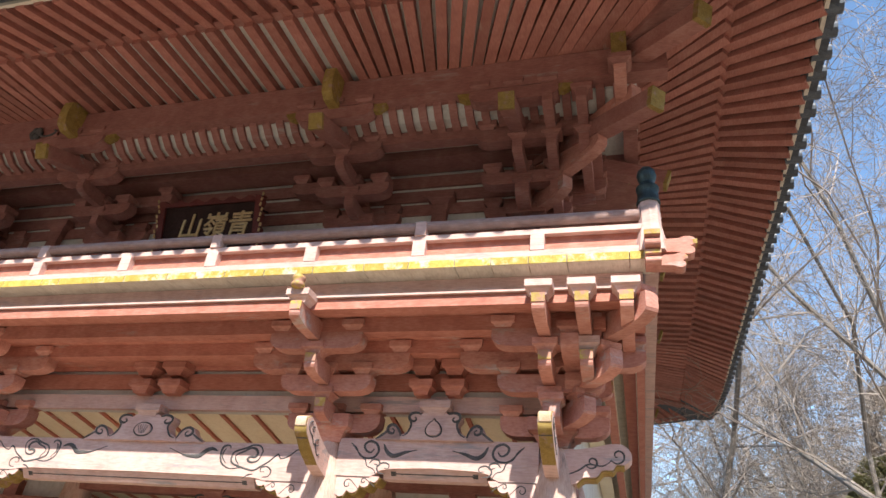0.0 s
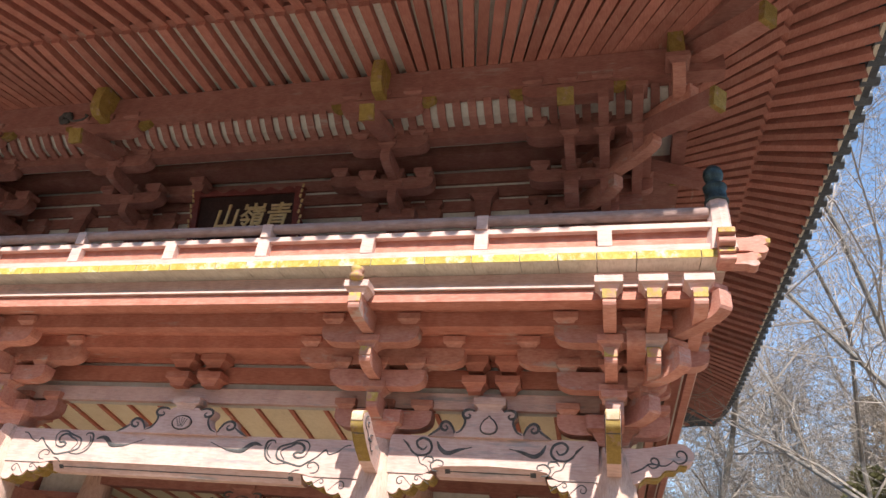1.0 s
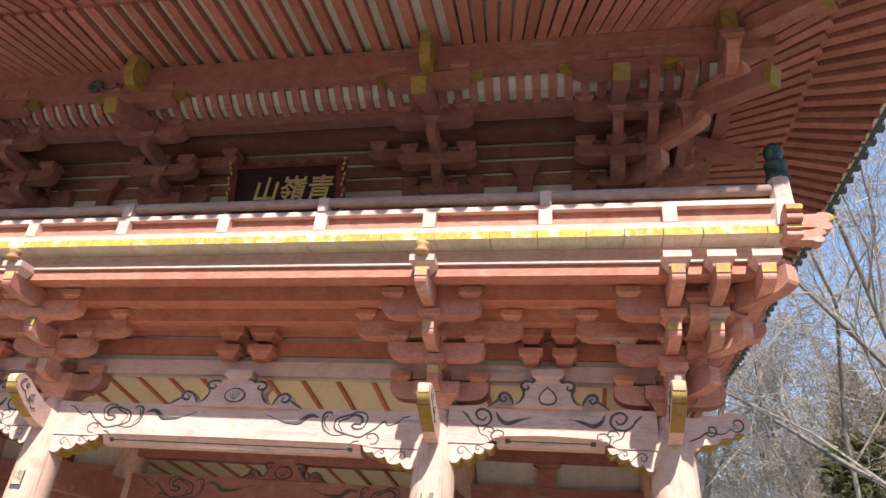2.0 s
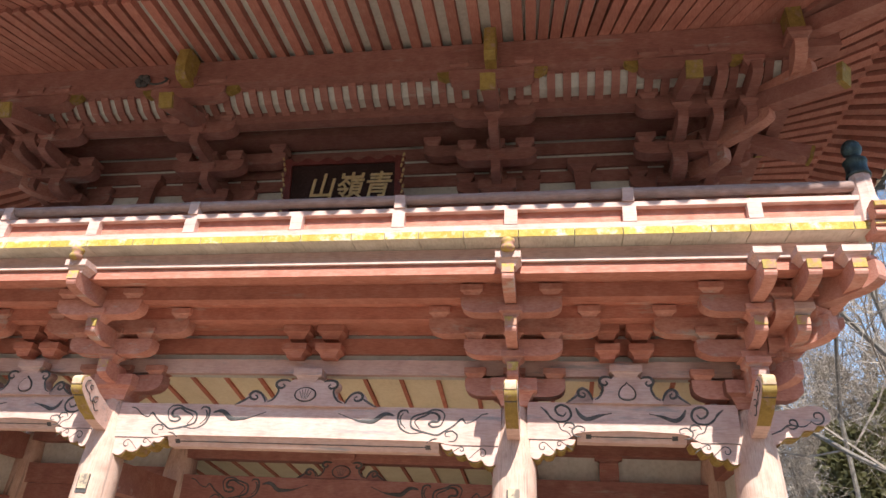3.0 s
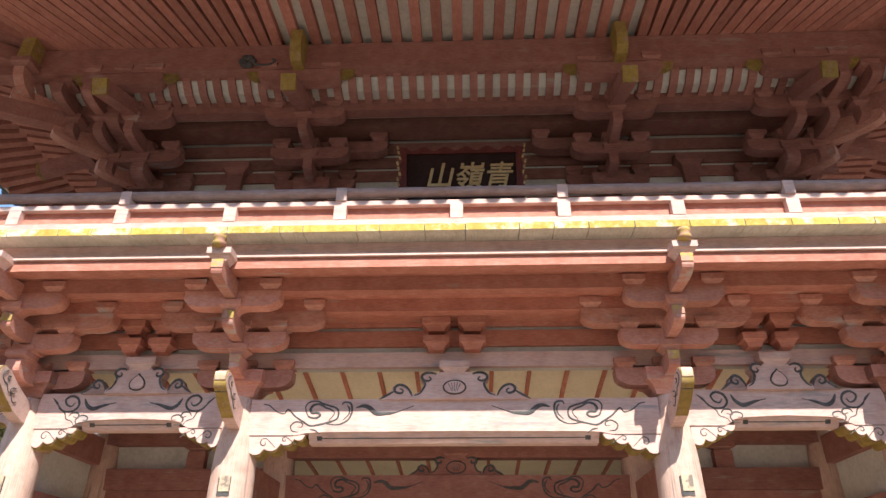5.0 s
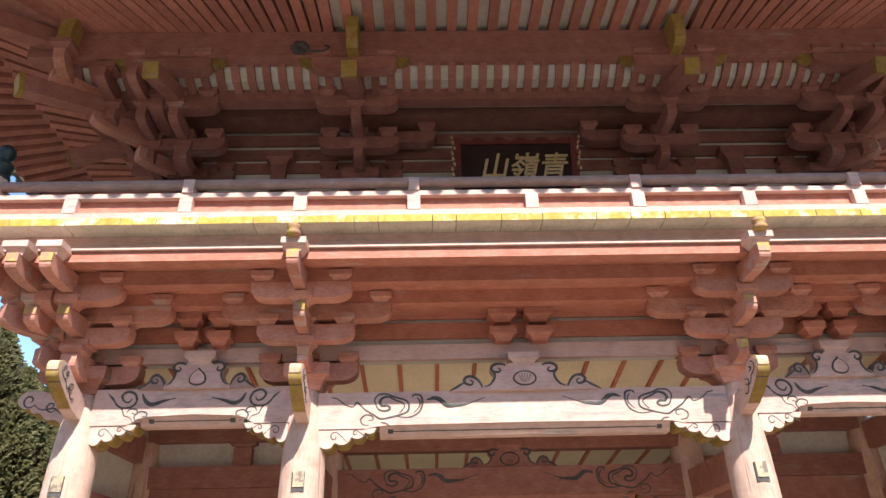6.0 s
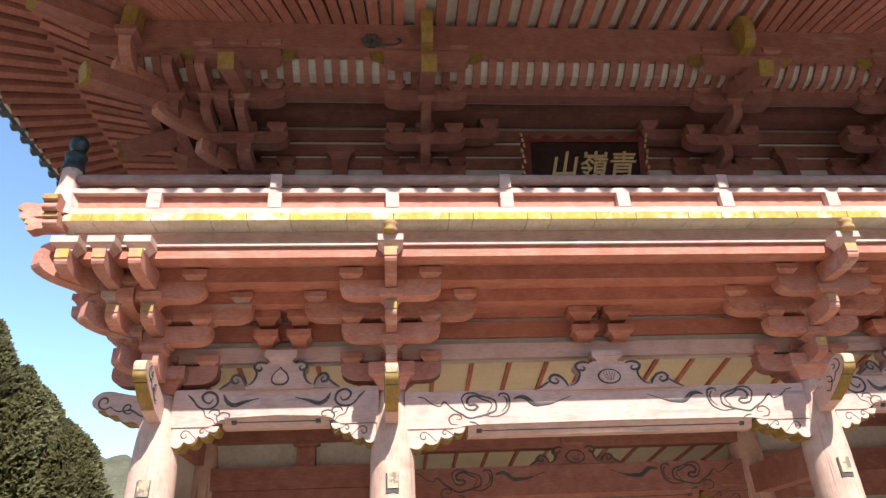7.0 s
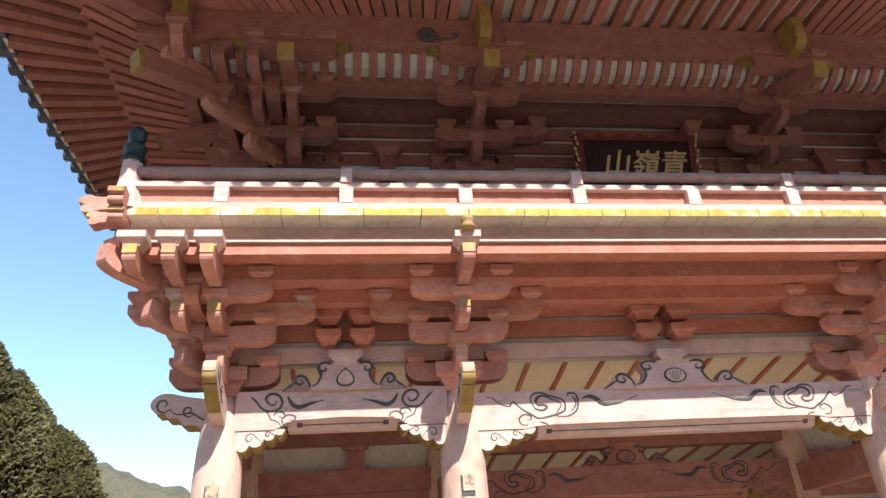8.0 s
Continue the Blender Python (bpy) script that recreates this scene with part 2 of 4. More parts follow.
CLOUD = (
    (((0.68, 0.3), (0.67, 0.35), (0.71, 0.395), (0.79, 0.4), (0.86, 0.37), (0.97, 0.335), (1.0, 0.29), (0.99, 0.23), (0.93, 0.2), (0.81, 0.17), (0.73, 0.16), (0.66, 0.2), (0.58, 0.25), (0.5, 0.32), (0.46, 0.28), (0.38, 0.305), (0.31, 0.36), (0.25, 0.375)), 0.006, 0.01),
    (((0.68, 0.3), (0.71, 0.25), (0.78, 0.235), (0.82, 0.262), (0.79, 0.287), (0.74, 0.287), (0.72, 0.325), (0.75, 0.363), (0.81, 0.372), (0.87, 0.338), (0.93, 0.315), (0.96, 0.277), (0.91, 0.21)), 0.006, 0.013),
    (((1.03, 0.363), (1.05, 0.39), (1.11, 0.382), (1.13, 0.335), (1.125, 0.27), (1.09, 0.21), (1.0, 0.17), (0.88, 0.18)), 0.006, 0.011),
    (((1.08, 0.363), (1.105, 0.325), (1.1, 0.27), (1.05, 0.215)), 0.005, 0.009),
    (((1.17, 0.335), (1.24, 0.353), (1.3, 0.335), (1.37, 0.28), (1.46, 0.277), (1.57, 0.29), (1.74, 0.35)), 0.004, 0.024),
    (((0.73, 0.125), (0.78, 0.115), (0.83, 0.083)), 0.004, 0.008),
)
CLOUD_SHORT = (
    (((0.49, 0.325), (0.46, 0.29), (0.41, 0.31), (0.39, 0.36), (0.44, 0.395), (0.51, 0.37), (0.535, 0.3), (0.49, 0.245), (0.4, 0.24), (0.335, 0.29), (0.26, 0.37)), 0.006, 0.012),
    (((0.58, 0.37), (0.62, 0.3), (0.69, 0.265), (0.8, 0.3), (0.91, 0.325)), 0.005, 0.021),
    (((0.46, 0.19), (0.49, 0.225), (0.55, 0.22), (0.56, 0.175), (0.51, 0.185)), 0.005, 0.009),
    (((0.25, 0.375), (0.31, 0.33), (0.345, 0.27), (0.41, 0.225), (0.44, 0.165), (0.5, 0.14), (0.54, 0.085)), 0.004, 0.007),
)


def scroll_set(half, sx, y):
    """Cloud scrolls near one end of a beam; sx is the end's side."""
    bm = bmesh.new()
    for pts, w0, w1 in CLOUD if half > 1.5 else CLOUD_SHORT:
        brush(bm, [(sx * (half - d), z) for d, z in pts], w0, w1, y)
    return bm


def corbel_profile(half):
    """Outline of a corbel: a straight top and a lower edge of round lobes that falls towards the column."""
    e = half - 0.15
    k = 0.9 if half > 1.5 else 0.7
    out = [(e, 0.09), (e - 0.6 * k, 0.075)]
    for cx, cz, r in ((0.53, 0.055, 0.055), (0.4, 0.02, 0.07), (0.24, -0.025, 0.085), (0.08, -0.07, 0.07)):
        for i in range(5):
            a = math.pi * (1.05 + 0.75 * i / 4)
            out.append((e - cx * k + r * k * math.cos(a), cz + r * 0.62 * math.sin(a)))
    return out + [(e, -0.1)]


def tie_beam(x0, x1, y, z, label, wood):
    half, mid = (x1 - x0) / 2, (x0 + x1) / 2
    t = thing("tie_beam", mid, y, z, label, "beam", "carved tie beams")
    e = half - 0.125
    f = -0.112
    g = 0.9 if half > 1.5 else 0.7
    r = 0.4 if half > 1.5 else 1.0               # how far the lower edge arches up
    d = -0.065 if half > 1.5 else 0.0
    low = [(-e, 0.07), (-e + 0.48 * g, 0.065), (-e + 0.56 * g, 0.065 + 0.025 * r), (-e + 0.64 * g, 0.065 + 0.065 * r), (-e + 0.8 * g, 0.065 + 0.085 * r), (0, 0.065 + 0.1 * r)]
    prof = [(-e, 0.42)] + low + [(-a, b) for a, b in reversed(low[:-1])] + [(e, 0.42)]
    bm = extrude(prof, f, 0.13)
    bmesh.ops.bevel(bm, geom=[g for g in bm.edges if g.calc_face_angle(0) > 0.6], offset=0.038, segments=3, affect="EDGES", clamp_overlap=True)
    part("beam", bm, wood, t, smooth=False)
    top, bot = 0.168 + d, 0.07 + d
    run = e - 0.66 * g
    part("moulding", extrude([(f + 0.012, top), (f + 0.085, bot), (0.1, bot), (0.1, top)], -run, run, "x"), wood, t, bevel=0.004)

    def slope(k, out):
        """A point on the bevel, k of the way down, set proud of it by out."""
        return (f + 0.012 + 0.073 * k - out * 0.8, top + (bot - top) * k - out * 0.6)

    part("groove", extrude([slope(0.5, 0.002), slope(0.58, 0.002), slope(0.58, -0.006), slope(0.5, -0.006)], -run + 0.12, run - 0.12, "x"), CARVE, t)
    for sx in (-1, 1):
        end = extrude([slope(0.36, 0.002), slope(0.72, 0.002), slope(0.72, -0.006), slope(0.36, -0.006)], *sorted((sx * (run - 0.13), sx * (run - 0.08))), "x")
        part("groove_end", end, CARVE, t, bevel=0.003)
        cp = [(sx * a, b) for a, b in corbel_profile(half)]
        k = part("corbel", extrude(cp, f + 0.006, 0.115), wood, t, bevel=0.006)
        low = [(sx * a, b - 0.004) for a, b in corbel_profile(half)[1:]] + [(sx * a, b - 0.016) for a, b in reversed(corbel_profile(half)[1:])]
        part("corbel_edge", extrude(low, f + 0.02, 0.112), OCHRE, k, "ochre painted scalloped edge")
        lines = bmesh.new()
        for cx, cz, r in ((half - 0.17 - 0.14 * g, 0.0, 0.046), (half - 0.17 - 0.36 * g, 0.03, 0.028)):
            brush(lines, [(sx * a, c) for a, b, c in spiral(cx, cz, r, 1.1, 2.4, -1, 0, [(cx - 0.12, cz - 0.05), (cx - 0.08, cz - 0.01)])[::2]], 0.003, 0.006, f + 0.005)
        brush(lines, [(sx * (half - a), c) for a, c in ((0.62, 0.1), (0.56, 0.11), (0.54, 0.16), (0.59, 0.2), (0.65, 0.185), (0.65, 0.15), (0.61, 0.15))], 0.004, 0.008, f - 0.001)
        part("corbel_scroll", lines, CARVE, k)
        part("joint_line", boxed(*sorted((sx * (e - 0.02), sx * (e - 0.5 * g))), f - 0.001, f + 0.02, 0.066, 0.071), CARVE, k)
        part("scroll_carving", scroll_set(half, sx, f - 0.001), CARVE, t, "dark carved cloud scrolls")
    return t


BZ = 3.02
for x0, x1 in zip(XS_LOW, XS_LOW[1:]):
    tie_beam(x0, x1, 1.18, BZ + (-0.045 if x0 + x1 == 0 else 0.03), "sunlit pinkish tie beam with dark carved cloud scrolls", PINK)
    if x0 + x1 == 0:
        # the beam inside gets the red darkened for shade
        tie_beam(x0, x1, 2.72, BZ - 0.5, "shaded red tie beam with carved scrolls inside the gate", RED_SHADE)

# ---- beam noses on the columns ----
nose_prof = [(0.0, 0.02), (0.0, 0.2), (-0.2, 0.26), (-0.42, 0.36), (-0.55, 0.44), (-0.64, 0.46), (-0.7, 0.43), (-0.705, 0.37), (-0.68, 0.31), (-0.62, 0.26), (-0.5, 0.18), (-0.36, 0.1), (-0.2, 0.05)]
nose_me = mesh_of(extrude(nose_prof, -0.06, 0.06, "x"), "nose", PINK, bevel=0.02)
edge_out = [(q.x, q.z) for q in smooth_line([(a, 0, b) for a, b in nose_prof[5:12]], 5)]
bump = [0.012 * abs(math.sin(i * math.pi / 9.7)) for i in range(len(edge_out))]
rim = [(a - g, b - g * 0.5) for (a, b), g in zip(edge_out, bump)] + [(a + 0.03, b + 0.02) for a, b in reversed(edge_out)]
rim_me = mesh_of(extrude(rim, -0.057, 0.057, "x"), "painted_edge", OCHRE)
# top of the nose, paler than the ochre edge below
top_pts = edge_out[:12]
top_me = mesh_of(extrude([(a - 0.016, b + 0.006) for a, b in top_pts] + [(a + 0.03, b - 0.02) for a, b in reversed(top_pts)], -0.05, 0.05, "x"), "painted_top", mat("pale_ochre", (0.52, 0.38, 0.26), (0.38, 0.25, 0.13), (0.66, 0.54, 0.44), scale=14, tint=0.05), bevel=0.024)
bm = bmesh.new()
for sx in (-1, 1):
    for pts in (((-0.6, 0.43), (-0.645, 0.41), (-0.655, 0.36), (-0.6, 0.32), (-0.565, 0.31), (-0.52, 0.25), (-0.485, 0.25), (-0.42, 0.18), (-0.37, 0.19)), ((-0.54, 0.39), (-0.58, 0.385), (-0.575, 0.36), (-0.545, 0.35)), ((-0.42, 0.31), (-0.47, 0.3), (-0.49, 0.27), (-0.45, 0.25), (-0.42, 0.265))):
        tube(bm, [(sx * 0.061, q.x, q.z) for q in smooth_line([(a, 0, b) for a, b in pts], 4)], 0.006, 5)
nose_line = mesh_of(bm, "scroll_carving", CARVE)


notch_me = mesh_of(boxed(-0.056, 0.056, -0.006, 0.006, -0.004, 0.004), "notch_line", CARVE)
nose_cut = [pose(0, edge_out[i][0] - 0.001, edge_out[i][1] - 0.001, 30, 0, 0) for i in (10, 19)]


def nose(x, y, z, rz, label):
    t = thing("beam_nose", x, y, z, label, "beam end", "carved beam noses", rz=rz)
    put("nose", nose_me, t)
    put("painted_edge", rim_me, t, label="ochre painted front edge")
    put("painted_top", top_me, t, label="paler ochre tip")
    put("scroll_carving", nose_line, t)
    for m in nose_cut:
        put("notch_line", notch_me, t, m)
    return t


for x in XS_LOW:
    nose(x, LY - 0.02, COL_TOP - (0.42 if abs(x) < 3 else 0.35), 0, "carved beam nose with ochre painted end on a column")
kib = [(0, 0.0), (0, 0.36), (0.2, 0.345), (0.36, 0.37), (0.5, 0.4), (0.6, 0.39), (0.66, 0.33), (0.655, 0.27), (0.6, 0.225), (0.54, 0.225), (0.5, 0.18), (0.42, 0.175), (0.36, 0.115), (0.26, 0.11), (0.2, 0.06)]
kib_line = [(q.x, q.z) for q in smooth_line([(a, 0, b) for a, b in kib[2:]], 3)]
for sx in (-1, 1):
    t = thing("side_beam_end", sx * (AX[1] - (0.0 if sx > 0 else 0.05)), LY, BZ + 0.06, "carved grey-pink beam end jutting from the corner column", "beam end", "carved beam ends")
    part("beam_end", extrude([(sx * a, b) for a, b in kib[:2] + kib_line], -0.1, 0.1), PINK, t, bevel=0.012)
    bm = bmesh.new()
    for cx, cz, r in ((0.55, 0.3, 0.075), (0.33, 0.24, 0.06)):
        brush(bm, [(sx * a, c) for a, b, c in spiral(cx, cz, r, 1.15, -2.6, 1, 0)[::2]], 0.004, 0.009, -0.101)
    brush(bm, [(sx * a, c) for a, c in ((0.1, 0.12), (0.22, 0.17), (0.3, 0.22), (0.42, 0.21), (0.5, 0.26))], 0.004, 0.008, -0.101)
    part("scroll_carving", bm, CARVE, t)
    low = kib_line[18:]
    part("painted_edge", extrude([(sx * a, b - 0.003) for a, b in low] + [(sx * a, b - 0.016) for a, b in reversed(low)], -0.085, 0.09), OCHRE, t)

# ---- bracket sets ----
W = 0.105
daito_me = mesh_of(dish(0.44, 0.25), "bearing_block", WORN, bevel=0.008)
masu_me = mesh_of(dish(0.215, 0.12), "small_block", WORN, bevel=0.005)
pale_masu = mesh_of(dish(0.225, 0.125), "small_block_pale", PINK, bevel=0.005)


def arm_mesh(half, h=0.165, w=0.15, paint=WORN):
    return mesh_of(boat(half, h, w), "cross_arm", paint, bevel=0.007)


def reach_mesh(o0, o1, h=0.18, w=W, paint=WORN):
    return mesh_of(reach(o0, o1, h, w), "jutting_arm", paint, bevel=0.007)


tip_me = mesh_of(boxed(-W / 2 - 0.002, W / 2 + 0.002, -0.006, 0.006, 0.1, 0.182), "arm_tip", TIP, bevel=0.003)
SHORT, LONG, MID = arm_mesh(0.47), arm_mesh(0.83), arm_mesh(0.5)


def cross(t, o, z, me, half, n=3, top=None):
    """An arm across at distance o from the wall, with blocks on it."""
    put("cross_arm", me, t, pose(0, -o, z))
    for k in range(n):
        if n == 2:
            x = (-1, 1)[k] * (half - 0.1)
        else:
            x = (k - 1) * (half - 0.1)
        put("small_block", top or masu_me, t, pose(x, -o, z + 0.16))


def jut(t, x, o1, z, o0=0.0, block=True, tip=True, me=None, top=None):
    a = put("jutting_arm", me or reach_mesh(o0, o1), t, pose(x, 0, z))
    if tip:
        put("arm_tip", tip_me, a, pose(0, -o1 - 0.003, 0), "ochre painted arm end")
    if block:
        put("small_block", top or masu_me, t, pose(x, -o1 + 0.09, z + 0.175))


R1, R2, R3 = reach_mesh(0, 0.44), reach_mesh(0, 0.80), reach_mesh(0, 1.26)
BR_Z = COL_TOP - 0.04
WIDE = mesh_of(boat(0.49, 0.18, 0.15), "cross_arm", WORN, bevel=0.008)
lower = thing("bracket_set", XS_LOW[1], LY, BR_Z, "three-stepped faded red bracket set with ochre arm ends", "bracket set", "brackets under the balcony")


S1, S2, S3 = reach_mesh(0, 0.3), reach_mesh(0, 0.52), reach_mesh(0, 0.8)


def lower_parts(t, k=1.0):
    """Blocks and arms; k draws the steps in where the balcony is narrow."""
    put("bearing_block", daito_me, t)
    cross(t, 0.02, 0.1, WIDE, 0.49)
    a, b, c = (R1, R2, R3) if k == 1 else (S1, S2, S3)
    e = (0.44, 0.80, 1.26) if k == 1 else (0.3, 0.52, 0.8)
    jut(t, 0, e[0], 0.15, me=a)
    cross(t, 0.35 * k, 0.4, SHORT, 0.47, 3)
    cross(t, 0.35 * k, 0.62, LONG, 0.83, 2)
    jut(t, 0, e[1], 0.46, me=b)
    cross(t, 0.71 * k, 0.69, SHORT, 0.47, 2)
    jut(t, 0, e[2], 0.77, me=c, top=pale_masu)


lower_parts(lower)
side_set = thing("bracket_set", AX[1], LB, BR_Z, "faded red bracket set on the gate side", "bracket set", "brackets under the balcony", rz=90)
lower_parts(side_set, 0.6)
copy_thing(side_set, pose(-AX[1], LB, BR_Z, 0, 0, -90))
for x in XS_LOW[:1] + XS_LOW[2:]:
    copy_thing(lower, pose(x, LY, BR_Z))
for x, sx in ((AX[1], 1), (-AX[1], -1)):
    for y in (LY,):
        copy_thing(side_set, pose(x, y, BR_Z, 0, 0, 90 * sx))
    # arms beside the corner column and the diagonal ones
    t = thing("corner_bracket", x, LY, BR_Z, "corner bracket arms with ochre ends below the balcony corner", "bracket set", "brackets under the balcony")
    step = 0.345 if sx > 0 else 0.3
    turn = math.degrees(math.atan2(2 * step + 0.2, 1.19)) * sx
    for dx, rows in ((step, ((0.80, 0.46), (1.26, 0.77))), (2 * step, ((1.26, 0.77),))):
        for o, z in rows:
            jut(t, sx * dx, o, z, me=R2 if o < 1 else R3, top=pale_masu)
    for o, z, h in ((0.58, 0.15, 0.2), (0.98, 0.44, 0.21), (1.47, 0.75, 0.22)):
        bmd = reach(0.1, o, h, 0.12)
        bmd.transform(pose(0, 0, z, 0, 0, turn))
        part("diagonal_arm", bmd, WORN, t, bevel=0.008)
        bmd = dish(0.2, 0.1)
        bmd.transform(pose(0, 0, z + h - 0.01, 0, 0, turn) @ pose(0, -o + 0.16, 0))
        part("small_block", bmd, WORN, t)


# ---- long beams under the balcony, and the wall between the brackets ----
def beam(name, x0, x1, y0, y1, z0, z1, material, label, group="long beams", bevel=0.012):
    return tagged(part(name, boxed(x0, x1, y0, y1, z0, z1), material, bevel=bevel), label, "beam", group)


BX = 5.02
SHIFT = 0.09
beam("balcony_beam", -BX, BX, 0.1, 0.26, 4.37, 4.474, RED, "long faded red beam below the balcony")
beam("balcony_ledge", -BX, BX, 0.07, 0.3, 4.476, 4.495, PINK, "thin sunlit ledge on the balcony beam", bevel=0.004)
beam("balcony_beam", -BX, BX, 0.15, 0.36, 4.497, 4.655, PINK, "long grey-pink beam carrying the balcony boards")
beam("bracket_beam", -BX, BX, 0.41, 0.54, 4.276, 4.465, RED, "long red beam on the brackets")
beam("bracket_beam", -BX + 0.2, BX - 0.2, 0.78, 0.9, 4.212, 4.38, RED, "long red beam on the brackets")
for y0, y1, z in ((0.262, 0.408, 4.42), (0.542, 0.778, 4.345), (0.902, 1.148, 4.235)):
    tagged(part("soffit_strip", boxed(-4.9, 4.9, y0, y1, z, z + 0.02), RED), "dull red board between the bracket beams", "soffit", kind="structure")
for sx in (-1, 1):
    for x0, x1, z0, z1 in ((4.94, 5.02, 4.365, 4.474), (4.8, 4.93, 4.502, 4.655), (4.6, 4.7, 4.245, 4.36)):
        a, b = sorted((sx * x0, sx * x1))
        beam("side_beam", a, b, 0.366, LB + 1, z0 + 0.004, z1 - 0.004, RED, "faded red beam along the gate side")
SHIFT = 0.0
tagged(part("wall_lower_front", boxed(-4.3, 4.3, 1.2, 1.3, 3.75, 4.6), WHITE), "aged white plaster band between the brackets", "wall", kind="structure")
beam("wall_beam", -4.7, 4.7, 1.13, 1.195, 3.745, 3.9, PINK, "pinkish wall beam behind the brackets", "wall beams")
beam("wall_beam", -4.7, 4.7, 1.145, 1.195, 3.972, 4.142, RED, "red wall beam behind the brackets", "wall beams")
beam("wall_beam", -4.7, 4.7, 1.15, 1.195, 4.19, 4.5, RED, "red wall beam behind the brackets", "wall beams")
for sx in (-1, 1):
    a, b = sorted((sx * 4.28, sx * 4.38))
    tagged(part("wall_side", boxed(a, b, 1.32, LB, 3.45, 4.6), WHITE), "aged white plaster band on the gate side", "wall", kind="structure")
    a, b = sorted((sx * 4.2, sx * 4.27))
    tagged(part("wall_side_low", boxed(a, b, 2.95, LB - 0.2, 0.14, 2.6), WHITE), "aged plaster wall on the gate side", "wall", kind="structure")
    # side and passage ties: shade is part of their red
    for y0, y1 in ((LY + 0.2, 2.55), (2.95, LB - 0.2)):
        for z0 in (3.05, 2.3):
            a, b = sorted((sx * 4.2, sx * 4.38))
            beam("side_tie", a, b, y0, y1, z0 + (0 if y0 < 2 else -0.3), z0 + 0.3 + (0 if y0 < 2 else -0.3), RED_SHADE, "red tie beam along the gate side", "side tie beams")
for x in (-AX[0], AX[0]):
    beam("passage_tie", x - 0.09, x + 0.09, LY + 0.2, 2.6, 2.55, 2.85, RED_SHADE, "red tie beam running back over the passage", "side tie beams")

for sx in (-1, 1):
    a, b = sorted((sx * (AX[0] + 0.02), sx * (AX[1] - 0.02)))
    w = tagged(part("wall_bay", boxed(a, b, 2.76, 2.84, 0.14, 3.4), WHITE), "aged plaster wall panel in the side bay", "wall", kind="structure")
    for x0, x1, z0, z1 in ((a, b, 2.28, 2.44), (a, b, 1.1, 1.26), ((a + b) / 2 - 0.08, (a + b) / 2 + 0.08, 0.14, 2.56)):
        put("frame_bar", mesh_of(boxed(x0, x1, 2.72, 2.758 if z1 - z0 > 1 else 2.752, z0, z1), "frame_bar", RED, bevel=0.006), w)
    for x0, x1, z, mt, lb in ((4.39, 4.595, 4.3, CREAM, "cream soffit board below the side balcony"), (4.705, 4.795, 4.4, CREAM, "cream soffit board below the side balcony"), (5.025, 5.12, 4.655, BOARD, "pale floor boards at the side balcony edge")):
        p, q = sorted((sx * x0, sx * x1))
        tagged(part("soffit_side", boxed(p, q, 1.42, LB + 1, z, z + 0.025), mt), lb, "soffit", kind="structure")
    a, b = sorted((sx * 4.3, sx * 4.37))
    sw = tagged(part("wall_side_front", boxed(a, b, LY + 0.2, 2.55, 0.14, 3.4), WHITE), "aged plaster side wall beside the front column", "wall", kind="structure")
# dark red boarding that closes the passage behind
# coloured with the shade-darkened red
tagged(part("wall_passage", boxed(-AX[0], AX[0], LB - 0.1, LB - 0.05, 0.14, 2.5), RED_SHADE), "shaded red boards at the back of the passage", "wall", kind="structure")
for sx in (-1, 1):
    lt = thing("lattice_screen", sx * 3.2, 2.68, 1.28, "green painted wooden lattice screen in the side bay", "lattice", "lattice screens")
    for k in range(8):
        part("bar", boxed(-0.77 + 0.22 * k - 0.02, -0.77 + 0.22 * k + 0.02, -0.018, 0.018, 0.0, 0.98), TEAL, lt)
    for k in range(5):
        part("crossbar", boxed(-0.82, 0.82, -0.012, 0.03, 0.03 + 0.22 * k, 0.07 + 0.22 * k), TEAL, lt)

# ---- paired blocks and frog-leg struts over the tie beams ----
def paired(x, z, k):
    """Two stacks of two small bearing blocks on the wall beam."""
    t = thing("paired_blocks", x, 1.07, z, "paired red bearing blocks on the wall beam", "bearing blocks", "paired blocks")
    for sx in (-1, 1):
        for dz, w in ((0, 0.27), (0.2, 0.29)):
            part("block", dish(w * k, 0.145, 0.2), RED, t, m=pose(sx * 0.185 * k, 0, dz), bevel=0.005)


def frogleg(w, h):
    """Outline of the strut's body: a head, round shoulders, hollow flanks and spread feet."""
    half = [(0, 1), (0.2, 1), (0.235, 0.9), (0.29, 0.97), (0.38, 0.99), (0.445, 0.9), (0.45, 0.74), (0.405, 0.6), (0.42, 0.42), (0.47, 0.24), (0.54, 0.17), (0.56, 0.0)]
    right = [(half[0][0], h)] + [(q.x * w / 2, q.z * h) for q in smooth_line([(a, 0, z) for a, z in half[1:]], 2)]
    return [(-a, z) for a, z in reversed(right[1:])] + right


def wing(w, h):
    """Outline of a low carved wing beside the body: one curl and a tail that runs out."""
    pts = [(0.55, 0.0), (0.56, 0.2), (0.6, 0.38), (0.66, 0.54), (0.74, 0.58), (0.81, 0.48), (0.84, 0.32), (0.89, 0.2), (0.95, 0.1), (1.0, 0.0)]
    return [(q.x * w / 2, q.z * h) for q in smooth_line([(a, 0, b) for a, b in pts], 2)]


